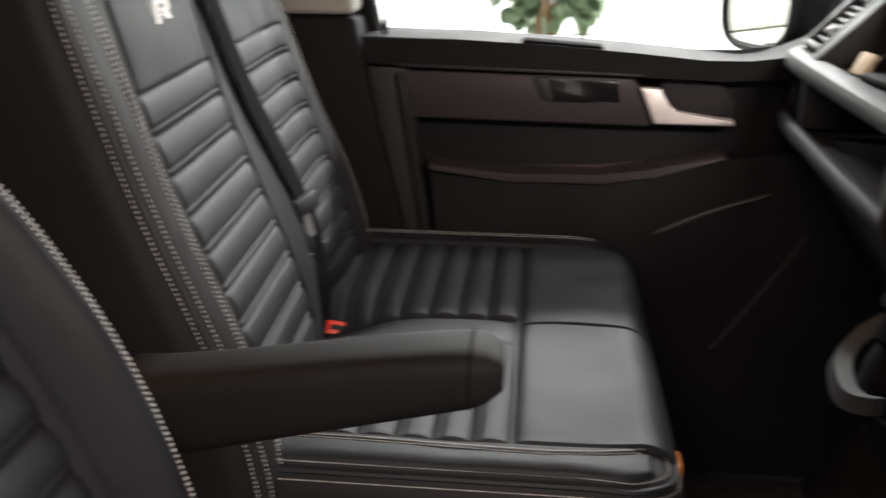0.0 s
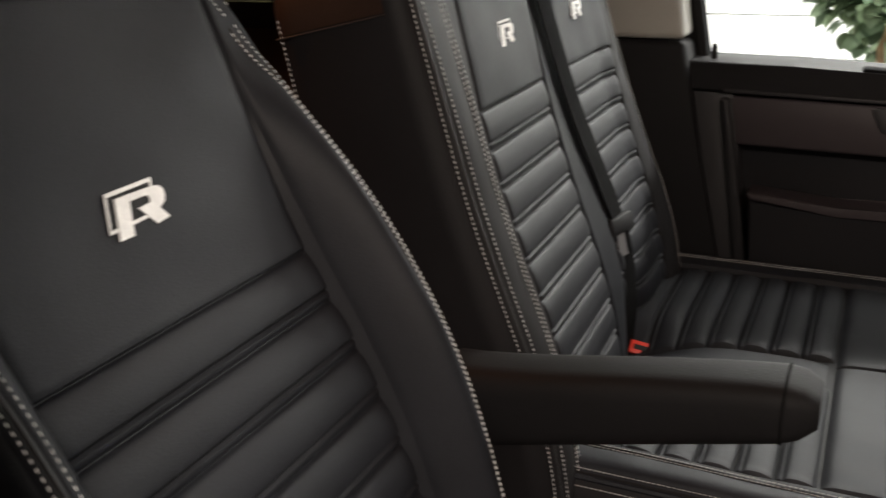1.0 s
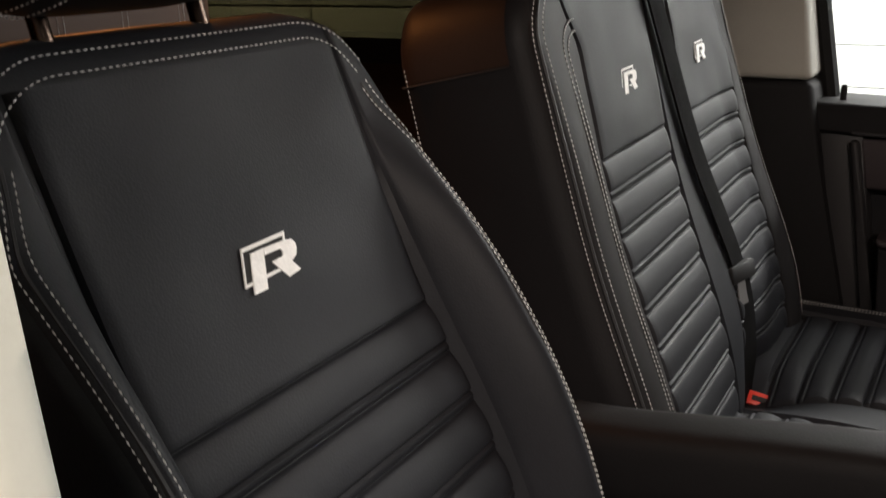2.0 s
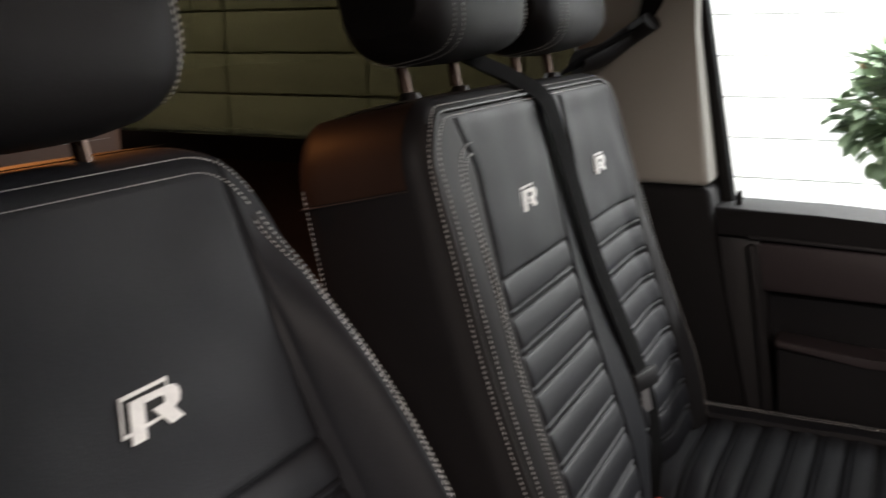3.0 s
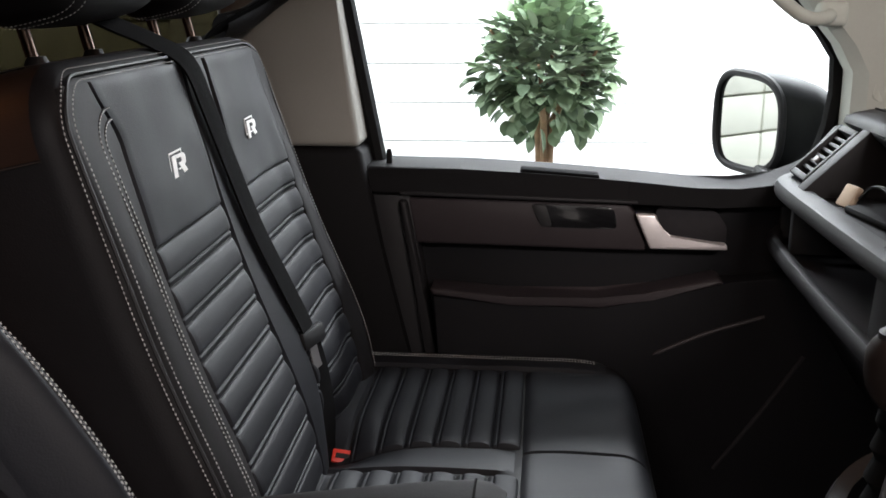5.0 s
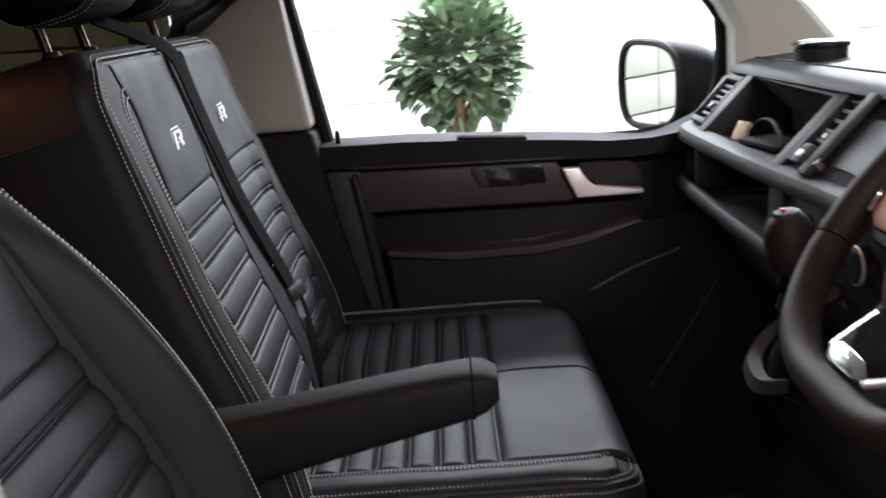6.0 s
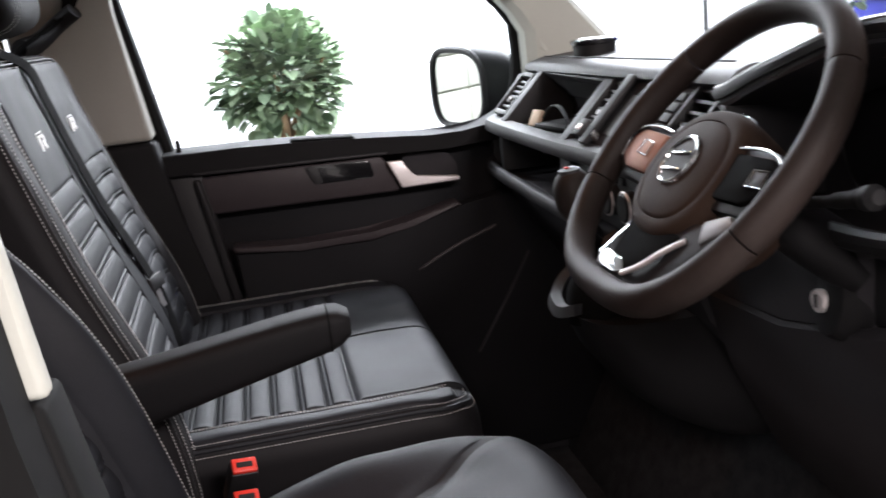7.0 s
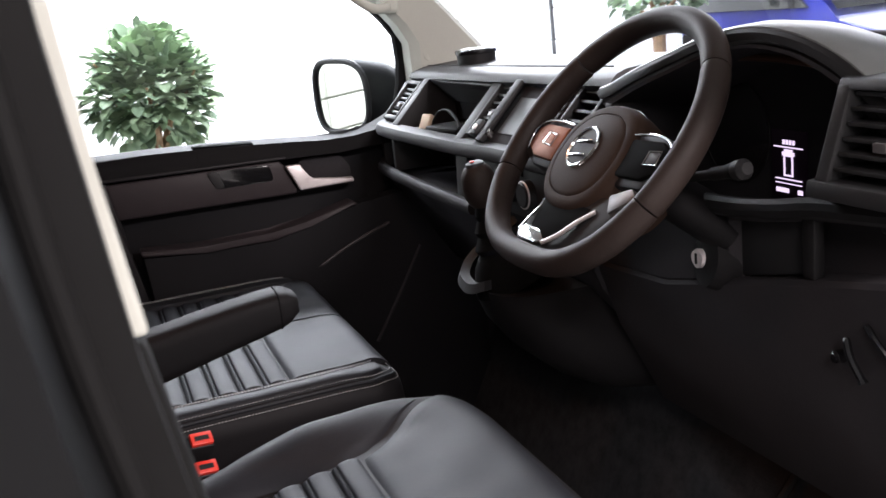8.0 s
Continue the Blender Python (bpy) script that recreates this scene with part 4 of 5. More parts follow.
# dividers and the open cubby
part("cubby_divider", slab(0.652, 0.688, 0.842, 0.944, -0.12, 0.003, 0.003), PLASTIC, dash)
part("cubby_divider", slab(0.264, 0.298, 0.842, 0.952, -0.12, 0.003, 0.003), PLASTIC, dash)
part("cubby_back", boxed((0.955, 0.29, 0.84), (0.965, 0.66, 0.95), 0.002), PLASTIC_DARK, dash)
part("cubby_header", slab(0.298, 0.652, 0.936, 0.950, -0.02, 0.0, 0.003), PLASTIC, dash)
# radio between the vents
radio = part("radio", slab(-0.050, 0.170, 0.852, 0.958, -0.03, -0.002, 0.004), FOOT_BLACK, dash, "radio with side buttons and a screen painted grey with glare")
# grey base stands in for the reflection on the screen glass
part("screen", slab(-0.002, 0.140, 0.868, 0.924, -0.002, 0.0008, 0.0008), material("screen_glass_grey_glare", (0.06, 0.064, 0.063), 0.45, var=0.05, scale=10, spec=0.25), radio)
part("disc_slot", slab(0.01, 0.12, 0.9405, 0.9440, -0.001, 0.0012, 0.0005), GLOSS, radio)
for k in range(5):
    part("button", slab(-0.036, -0.008, 0.872 + 0.0135 * k, 0.882 + 0.0135 * k, -0.002, 0.0012, 0.0005), PLASTIC_DARK, radio)
part("knob", tube(bmesh.new(), [V(face(0.862), 0.155, 0.862) + FN * d for d in (0.0, 0.012, 0.014)], [0.010, 0.009, 0.007], 20), CHROME, radio)
cradle = part("phone_holder", slab(0.150, 0.176, 0.846, 0.945, 0.004, 0.016, 0.004), PLASTIC_DARK, dash, "slim black phone holder clipped to the vent")
part("clamp", slab(0.180, 0.206, 0.852, 0.876, 0.002, 0.022, 0.005), PLASTIC_DARK, cradle)
part("clamp_screw", slab(0.184, 0.194, 0.858, 0.866, 0.021, 0.026, 0.002), SATIN, cradle)
# long ledge below, lower tray and lower ledge
PROFILE = ((-0.014, -0.010), (-0.016, -0.004), (-0.015, 0.006), (-0.011, 0.013), (-0.004, 0.016), (0.020, 0.017), (0.020, -0.016), (-0.006, -0.015))
ledge("upper_ledge", [(0.850, 0.802, 0.838), (0.812, 0.784, 0.830), (0.797, 0.72, 0.828), (0.798, 0.50, 0.829), (0.802, 0.262, 0.832), (0.806, 0.10, 0.836), (0.806, -0.16, 0.840)], PROFILE, PLASTIC)
ledge("lower_ledge", [(0.84, 0.802, 0.752), (0.806, 0.786, 0.740), (0.791, 0.72, 0.735), (0.790, 0.50, 0.730), (0.795, 0.30, 0.726), (0.80, 0.21, 0.722)], ((-0.013, -0.012), (-0.016, -0.004), (-0.015, 0.005), (-0.010, 0.011), (-0.004, 0.0125), (0.003, 0.010), (0.006, 0.002), (0.006, -0.014), (-0.006, -0.015)), PLASTIC)
part("lower_tray_floor", boxed((0.80, 0.22, 0.708), (1.0, 0.79, 0.716), 0.002), VINYL, dash)
part("lower_tray_back", boxed((0.93, 0.22, 0.73), (0.94, 0.79, 0.822), 0.002), VINYL, dash)
part("tray_divider", boxed((0.796, 0.668, 0.735), (0.93, 0.684, 0.826), 0.003), PLASTIC_GREY, dash)
part("tray_divider", prism(bmesh.new(), [(0.80, 0.725), (0.93, 0.725), (0.93, 0.835), (0.806, 0.835)], "y", 0.242, 0.30, 0.003), PLASTIC_GREY, dash)
part("end_cheek", prism(bmesh.new(), [(0.806, 0.735), (0.93, 0.735), (0.93, 0.93), (0.885, 0.93), (0.806, 0.832)], "y", 0.784, 0.798, 0.003), PLASTIC_GREY, dash)
part("knee_panel", prism(bmesh.new(), [(0.800, 0.722), (0.86, 0.62), (0.95, 0.48), (1.0, 0.46), (1.0, 0.722)], "y", 0.16, 0.79, 0.008), FOOT_BLACK, dash)
# centre stack with heater dial
stack = part("centre_console", prism(bmesh.new(), [(0.812, 0.845), (0.816, 0.72), (0.85, 0.64), (0.91, 0.56), (0.985, 0.44), (1.0, 0.42), (1.0, 0.845)], "y", -0.17, 0.24, 0.006), FOOT_BLACK, dash)
part("heater_panel", boxed((0.806, -0.13, 0.735), (0.818, 0.20, 0.822), 0.004), PLASTIC_GREY, stack)
for yy, r in ((0.041, 0.024), (0.150, 0.022), (-0.027, 0.024)):
    dial = part("dial", tube(bmesh.new(), [V(0.812, yy, 0.782), V(0.800, yy, 0.782), V(0.790, yy, 0.782), V(0.788, yy, 0.782)], [r, r, r * 0.9, r * 0.8], 28), PLASTIC_DARK, stack)
    part("dial_ring", tube(bmesh.new(), [V(0.7925, yy + (r - 0.001) * math.cos(a), 0.782 + (r - 0.001) * math.sin(a)) for a in (2 * math.pi * i / 32 for i in range(33))], 0.0016, 6, caps=False), SATIN, dial)
for i in range(4):
    part("switch", boxed((0.802, 0.085 - 0.03 * i, 0.808), (0.812, 0.108 - 0.03 * i, 0.820), 0.002), PLASTIC_DARK, stack)
part("switch", boxed((0.800, 0.185, 0.756), (0.812, 0.225, 0.79), 0.002), PLASTIC_GREY, stack)
# gear lever housing
console = part("gear_console", loft(bmesh.new(), [[V((x0 + x1) / 2 + (x1 - x0) / 2 * math.copysign(abs(math.cos(a)) ** 0.7, math.cos(a)),
         -0.015 + hw * math.copysign(abs(math.sin(a)) ** 0.7, math.sin(a)), z) for a in (2 * math.pi * j / 28 for j in range(28))]
         for z, x0, x1, hw in ((0.42, 0.93, 1.06, 0.09), (0.44, 0.87, 1.06, 0.115), (0.47, 0.815, 1.06, 0.130), (0.515, 0.765, 1.05, 0.135), (0.57, 0.725, 1.03, 0.125), (0.61, 0.708, 1.0, 0.108), (0.632, 0.706, 1.0, 0.10))]), VINYL, dash)
lip = curve_points([(0.82, 0.070, 0.72), (0.735, 0.070, 0.672), (0.700, 0.045, 0.647), (0.688, 0.0, 0.640), (0.688, -0.035, 0.643), (0.700, -0.060, 0.652)], 36)
part("console_lip", tube(bmesh.new(), lip, 0.013, 4, flat=0.75), PLASTIC_GREY, console)
# driver's side: instrument hood, cluster, lower panels
HY, HC = -0.415, -0.47


HOOD_Z = profile([(-0.78, 0.905), (-0.70, 0.984), (-0.62, 1.023), (-0.53, 1.038), (-0.44, 1.027), (-0.26, 0.977), (-0.17, 0.945)])


def hood_ring(x, dz, t, shrink=1.0):
    """One arch of the instrument hood: its outer line and, lower by t, its inner one."""
    ys = [HC + (-0.775 + 0.605 * i / 36 - HC) * shrink for i in range(37)]
    outer = [V(x, yy, HOOD_Z(HC + (yy - HC) / shrink) + dz) for yy in ys]
    inner = [V(x, HC + (p.y - HC) * 0.97, p.z - t) for p in reversed(outer)]
    return outer + inner


part("hood_lip", loft(bmesh.new(), [hood_ring(0.861, 0.0, 0.008, 0.99), hood_ring(0.864, 0.004, 0.013, 0.998), hood_ring(0.872, 0.0045, 0.014)]), PLASTIC_DARK, dash)
part("instrument_hood", loft(bmesh.new(), [hood_ring(0.866, 0.0062, 0.012), hood_ring(0.870, 0.0085, 0.022), hood_ring(0.90, 0.0095, 0.022), hood_ring(0.95, 0.003, 0.026), hood_ring(1.03, -0.026, 0.03), hood_ring(1.14, -0.07, 0.03, 0.96)]), HOOD_GLARE, dash)
part("hood_lining", loft(bmesh.new(), [hood_ring(0.864, -0.014, 0.004, 0.965), hood_ring(0.90, -0.018, 0.004, 0.965), hood_ring(0.95, -0.026, 0.004, 0.965), hood_ring(0.996, -0.040, 0.004, 0.965)]), FOOT_BLACK, dash)
cluster = part("instrument_panel", boxed((0.996, HC - 0.27, 0.77), (1.02, HC + 0.27, 1.02), 0.004), FOOT_BLACK, dash, "dark instrument cluster with a lit display")
# bezel borrows the brown leather colour to imitate a warm reflection
part("bezel", tube(bmesh.new(), curve_points([(0.93, -0.19, 0.90), (0.93, -0.205, 0.962), (0.93, -0.336, 0.992), (0.93, -0.472, 0.997), (0.93, -0.584, 0.986), (0.93, -0.613, 0.965), (0.93, -0.601, 0.942), (0.93, -0.567, 0.875), (0.93, -0.545, 0.835)], 60), 0.005, 8), BROWN, cluster)
for sg in (-1, 1):
    part("cluster_cheek", prism(bmesh.new(), [(0.862, 0.935), (0.93, 0.96), (1.02, 1.0), (1.02, 0.80), (0.850, 0.838)], "y", HC + sg * 0.268 - 0.010, HC + sg * 0.268 + 0.010, 0.003), PLASTIC, dash)
    yc = HC + 0.02 + sg * 0.125
    part("gauge", tube(bmesh.new(), [V(0.993, yc + 0.072 * math.cos(a), 0.885 + 0.072 * math.sin(a)) for a in (2 * math.pi * i / 48 for i in range(49))], 0.0012, 6, caps=False), PLASTIC_DARK, cluster)
    part("gauge_face", tube(bmesh.new(), [V(0.996, yc, 0.885), V(0.993, yc, 0.885)], 0.071, 40), GLOSS, cluster)
DC, DZ = -0.437, 0.850
LIT = emitter("lit_display_marks", (0.85, 0.70, 0.95), 0.75)
disp = part("display", boxed((0.9895, DC - 0.034, DZ - 0.046), (0.9915, DC + 0.034, DZ + 0.046), 0.0008), emitter("dark_violet_display", (0.10, 0.03, 0.09), 0.006), cluster, "violet lit display")


def mark(y0, y1, z0, z1):
    part("display_mark", boxed((0.9878, DC + y0, DZ + z0), (0.9892, DC + y1, DZ + z1), 0.0), LIT, disp)


mark(-0.027, 0.027, 0.0225, 0.0240), mark(-0.025, 0.025, -0.0205, -0.0190), mark(-0.025, 0.025, -0.0260, -0.0250)
for y0, y1, z0, z1 in ((-0.0085, -0.0065, -0.014, 0.012), (0.0065, 0.0085, -0.014, 0.012), (-0.0085, 0.0085, -0.0155, -0.0135), (-0.0075, 0.0075, 0.011, 0.0205), (-0.011, -0.0085, 0.012, 0.017), (0.0085, 0.011, 0.012, 0.017)):
    mark(y0, y1, z0, z1)
for k in range(4):
    mark(-0.012 + 0.0062 * k, -0.0085 + 0.0062 * k, 0.027, 0.033)
for k in range(5):
    mark(0.000 + 0.0050 * k, 0.0034 + 0.0050 * k, -0.038, -0.032)
for k in range(2):
    mark(-0.026 + 0.0050 * k, -0.0226 + 0.0050 * k, -0.038, -0.032)


def along(pairs, y):
    for (y0, z0), (y1, z1) in zip(pairs, pairs[1:]):
        if y >= y1:
            return z0 + (z1 - z0) * (y - y0) / (y1 - y0)
    return pairs[-1][1]


LEDGE = ((-0.172, 0.828), (-0.54, 0.842), (-0.648, 0.862), (-0.79, 0.876))
POCK = ((-0.172, 0.690), (-0.35, 0.700), (-0.50, 0.735), (-0.63, 0.766), (-0.79, 0.798))
rings = []
for i in range(32):
    yy = -0.172 - 0.618 * i / 31
    zl, zb = along(LEDGE, yy), along(POCK, yy)
    deep = 0.037 * ease((-0.49 - yy) / 0.04)
    rings.append([V(x, yy, z) for x, z in ((0.840, zl - 0.004), (0.848, zl), (0.90, zl - 0.02), (1.0, zl - 0.06), (1.0, 0.40), (0.95, 0.43), (0.875, 0.58), (0.846, zb - 0.016), (0.844, zb - 0.006), (0.850, zb), (0.848 + deep, zb + 0.002), (0.850 + deep, zl - 0.032), (0.850, zl - 0.026), (0.842, zl - 0.020))])
part("driver_panel", loft(bmesh.new(), rings), FOOT_BLACK, dash)
part("cluster_ledge", tube(bmesh.new(), curve_points([(0.842, yy, along(LEDGE, yy) - 0.010) for yy in (-0.20, -0.35, -0.50, -0.58, -0.65, -0.72, -0.788)], 50), 0.0125, 10), PLASTIC_DARK, dash)
part("shelf_post", boxed((0.846, -0.641, 0.768), (0.862, -0.622, 0.846), 0.003), PLASTIC_DARK, dash)
part("pocket_lid", prism(bmesh.new(), [(-0.50, 0.738), (-0.622, 0.768), (-0.622, 0.838), (-0.50, 0.812)], "x", 0.860, 0.872, 0.003), PLASTIC_GREY, dash)
rv = part("air_vent", boxed((0.872, -0.785, 0.885), (0.880, -0.690, 0.985), 0.002), PLASTIC_DARK, dash, "slatted air vent")
part("vent_frame", prism(bmesh.new(), [(0.812, 0.872), (0.88, 0.872), (0.88, 0.892), (0.815, 0.890)], "y", -0.79, -0.665, 0.003), PLASTIC_GREY, rv)
part("vent_frame", prism(bmesh.new(), [(0.812, 0.872), (0.90, 0.872), (0.93, 0.99), (0.850, 0.985)], "y", -0.690, -0.672, 0.004), PLASTIC_GREY, rv)
part("vent_frame", prism(bmesh.new(), [(0.848, 0.978), (0.93, 0.978), (0.93, 0.992), (0.853, 0.990)], "y", -0.79, -0.672, 0.003), PLASTIC_GREY, rv)
for i in range(6):
    z = 0.902 + 0.0145 * i
    part("slat", boxed((0.826 + 0.0055 * i, -0.785, z - 0.002), (0.86 + 0.004 * i, -0.692, z + 0.002), 0.0008), PLASTIC_GREY, rv)
part("vent_tab", boxed((0.832, -0.752, 0.922), (0.842, -0.735, 0.932), 0.0015), SATIN_DARK, rv)
release = part("release_lever", tube(bmesh.new(), curve_points([(0.846, -0.688, 0.716), (0.842, -0.698, 0.698), (0.846, -0.712, 0.672)], 12), [0.003] + [0.0045] * 11 + [0.006], 8), GLOSS, dash, "small gloss black release lever")
part("lever_pivot", tube(bmesh.new(), [V(0.856, -0.672, 0.688), V(0.845, -0.672, 0.689), V(0.843, -0.672, 0.689)], [0.008, 0.007, 0.004], 12), GLOSS, release)
part("cable_clip", tube(bmesh.new(), curve_points([(0.850, -0.712, 0.735), (0.846, -0.730, 0.722), (0.850, -0.748, 0.704)], 10), 0.004, 8), GLOSS, dash)
# column shroud, ignition, stalks
part("column_shroud", tube(bmesh.new(), [V(0.770, -0.378, 0.884), V(0.80, -0.395, 0.856), V(0.83, -0.420, 0.828), V(0.88, -0.445, 0.786)], [0.040, 0.054, 0.060, 0.062], 24, flat=0.5), VINYL, dash)
part("lock_boss", tube(bmesh.new(), [V(0.90, -0.466, 0.742), V(0.842, -0.4525, 0.754), V(0.836, -0.4515, 0.755)], [0.055, 0.036, 0.024], 28), VINYL, dash)
lock = part("ignition_lock", tube(bmesh.new(), [V(0.840, -0.452, 0.7545), V(0.831, -0.4505, 0.756), V(0.8295, -0.4505, 0.756)], [0.0125, 0.0125, 0.011], 24), SATIN, dash, "silver key lock")
part("keyhole", boxed((0.8275, -0.452, 0.749), (0.8300, -0.449, 0.763), 0.0005), PLASTIC_DARK, lock)
part("stalk", tube(bmesh.new(), curve_points([(0.79, HY - 0.05, 0.868), (0.80, -0.50, 0.874), (0.80, -0.545, 0.884), (0.798, -0.585, 0.893)], 16), [0.006] * 9 + [0.008] * 4 + [0.009, 0.010, 0.010, 0.006], 12), RUBBER, dash)
part("stalk_end", tube(bmesh.new(), [V(0.798, -0.578, 0.8915), V(0.7975, -0.590, 0.8945), V(0.797, -0.597, 0.896)], [0.0115, 0.012, 0.007], 14), PLASTIC_DARK, dash)
part("stalk", tube(bmesh.new(), curve_points([(0.79, HY + 0.05, 0.868), (0.80, HY + 0.10, 0.880), (0.80, HY + 0.16, 0.892)], 12), 0.009, 12), PLASTIC_DARK, dash)

# gear lever
lever = thing("gear_lever", "black gear lever with a worn leather knob", "gear lever", (0.76, 0.065, 0.65))
KNOB = ((0.770, 0.017), (0.778, 0.0235), (0.790, 0.0285), (0.806, 0.0300), (0.822, 0.0285), (0.834, 0.0235), (0.841, 0.0165))
part("knob", tube(bmesh.new(), [V(0.727 - 0.1 * (z - 0.82), 0.004, z) for z, r in KNOB], [r for z, r in KNOB], 28), WHEEL_LEATHER, lever, "worn black leather knob")
cap = part("knob_cap", tube(bmesh.new(), [V(0.724, 0.004, 0.838), V(0.7235, 0.004, 0.8445), V(0.723, 0.004, 0.847)], [0.0172, 0.0155, 0.009], 24), PLASTIC_GREY, lever, "satin metal cap with a red mark")
part("cap_mark", boxed((0.716, 0.000, 0.8462), (0.722, 0.008, 0.8485), 0.0006, 1), RED, cap)
GAITER = ((0.775, 0.732, 0.016), (0.755, 0.734, 0.022), (0.748, 0.735, 0.019), (0.730, 0.738, 0.030), (0.722, 0.739, 0.026), (0.704, 0.744, 0.041), (0.695, 0.746, 0.036), (0.675, 0.752, 0.055), (0.655, 0.758, 0.066), (0.635, 0.765, 0.074))
part("gaiter", tube(bmesh.new(), [V(x, 0.004 - 0.1 * (0.775 - z), z) for z, x, r in GAITER], [r * 0.9 for z, x, r in GAITER], 24), FLAT_BLACK, lever, "folded black leather gaiter")

# ---- steering wheel ----
WC, WT = V(0.738, -0.376, 0.912), radians(41.5)
wheel = thing("steering_wheel", "black leather steering wheel with chrome and satin spokes", "steering wheel", WC)
WM = Matrix.Translation(WC) @ Matrix(((0, math.sin(WT), -math.cos(WT)), (-1, 0, 0), (0, math.cos(WT), math.sin(WT)))).to_4x4()


def rim_at(a):
    r = 0.188 - 0.018 * max(0.0, -math.sin(a)) ** 8
    return WM @ V(r * math.cos(a), r * math.sin(a), 0)


def rim_arc(a0, a1, n, rr):
    rings = []
    nz = WM.to_3x3() @ V(0, 0, 1)
    for i in range(n + 1):
        a = a0 + (a1 - a0) * i / n
        c = rim_at(a)
        o = (c - WC).normalized()
        k = rr * (0.96 if i in (0, n) else 1.0)
        rings.append([c + k * (math.cos(b) * o + 1.12 * math.sin(b) * nz) for b in (2 * math.pi * j / 16 for j in range(16))])
    return loft(bmesh.new(), rings)


for d0, d1 in ((38.4, 141.6), (142.2, 199.6), (200.2, 339.6), (340.2, 397.8)):
    part("rim", rim_arc(radians(d0), radians(d1), 40, 0.0168), WHEEL_LEATHER, wheel)


def wplate(poly, z0, z1, bev=0.003):
    bm = prism(bmesh.new(), poly, "z", z0, z1, bev)
    bm.transform(WM)
    return bm


def wtube(pts, r, n=8, flat=1.0):
    return tube(bmesh.new(), [WM @ Vector(p) for p in pts], r, n, flat=flat)


HUB, HUB_Y = 0.004, -0.014


def hub_ring(k, z):
    return [WM @ V(0.005 + 0.088 * k * math.copysign(abs(math.cos(a)) ** 0.88, math.cos(a)), HUB_Y - 0.006 + 0.080 * k * math.copysign(abs(math.sin(a)) ** 0.88, math.sin(a)), z) for a in (2 * math.pi * j / 44 for j in range(44))]


airbag = part("airbag_cover", loft(bmesh.new(), [hub_ring(k, z) for k, z in ((0.78, -0.100), (0.93, -0.075), (0.97, -0.050), (1.0, HUB - 0.026), (0.995, HUB - 0.014), (0.96, HUB - 0.005), (0.90, HUB), (0.80, HUB + 0.002), (0.765, HUB + 0.002), (0.755, HUB + 0.0005), (0.745, HUB + 0.002), (0.70, HUB + 0.004), (0.4, HUB + 0.007), (0.05, HUB + 0.008))]), HUB_WARM_LIT, wheel, "round padded black hub cover")
badge = part("badge", wtube([(0.028 * math.cos(a), HUB_Y + 0.028 * math.sin(a), HUB + 0.0085) for a in (2 * math.pi * j / 36 for j in range(37))], 0.0026), CHROME, airbag, "round chrome badge")
part("badge_face", loft(bmesh.new(), [[WM @ V(r * math.cos(a), HUB_Y + r * math.sin(a), z) for a in (2 * math.pi * j / 36 for j in range(36))] for r, z in ((0.028, HUB + 0.004), (0.027, HUB + 0.009), (0.002, HUB + 0.0098))]), PLASTIC_DARK, badge)
for y0, lean in ((0.008, 0.7), (-0.012, -0.4)):
    part("badge_relief", wplate([(-0.019 + 0.004 * lean, HUB_Y + y0 - 0.004), (0.019 - 0.006 * abs(lean), HUB_Y + y0), (0.017, HUB_Y + y0 + 0.003), (-0.017, HUB_Y + y0 - 0.001)], HUB + 0.009, HUB + 0.0125, 0.001), CHROME, badge)
for sg in (-1, 1):
    part("spoke", wplate([(sg * 0.066, 0.022), (sg * 0.125, 0.026), (sg * 0.176, 0.016), (sg * 0.178, -0.030), (sg * 0.135, -0.046), (sg * 0.066, -0.050)], -0.030, -0.003, 0.005), PLASTIC_DARK, wheel)
    sp = part("button_panel", wplate([(sg * 0.078, 0.014), (sg * 0.140, 0.016), (sg * 0.160, 0.006), (sg * 0.162, -0.022), (sg * 0.134, -0.036), (sg * 0.078, -0.038)], -0.006, 0.003, 0.004), ORANGE_SHEEN if sg < 0 else FLAT_BLACK, wheel, "satin button panel with a painted orange sheen" if sg < 0 else "")
    rx = 0.0 if sg < 0 else 0.032
    part("rocker", wtube([(sg * (x + rx), y, 0.0042) for x, y in ((0.096, 0.000), (0.120, 0.002), (0.122, -0.016), (0.097, -0.018), (0.096, 0.000))], 0.0013, 6), CHROME, sp)
    part("rocker_face", wplate([(sg * (x + rx), y) for x, y in ((0.097, -0.001), (0.120, 0.001), (0.121, -0.015), (0.098, -0.017))], 0.003, 0.0042, 0.0005), ORANGE_SHEEN if sg < 0 else PLASTIC_DARK, sp)
    part("chrome_edge", wtube(curve_points([(sg * 0.074, 0.019, 0.001), (sg * 0.115, 0.022, 0.002), (sg * 0.150, 0.017, 0.002), (sg * 0.168, 0.000, 0.001), (sg * 0.166, -0.024, -0.001)], 24), 0.0019), CHROME, wheel)
    low = ((0.084, -0.086, -0.004), (0.066, -0.106, 0.000), (0.048, -0.130, 0.003), (0.026, -0.146, 0.004)) if sg > 0 else ((0.044, -0.092, -0.006), (0.047, -0.108, -0.003), (0.050, -0.126, 0.0), (0.050, -0.140, 0.003))
    part("lower_chrome", wtube(curve_points([(sg * x, y, z) for x, y, z in low], 24), 0.0050 if sg > 0 else 0.0026, 8, 0.6), SATIN if sg > 0 else CHROME, wheel)
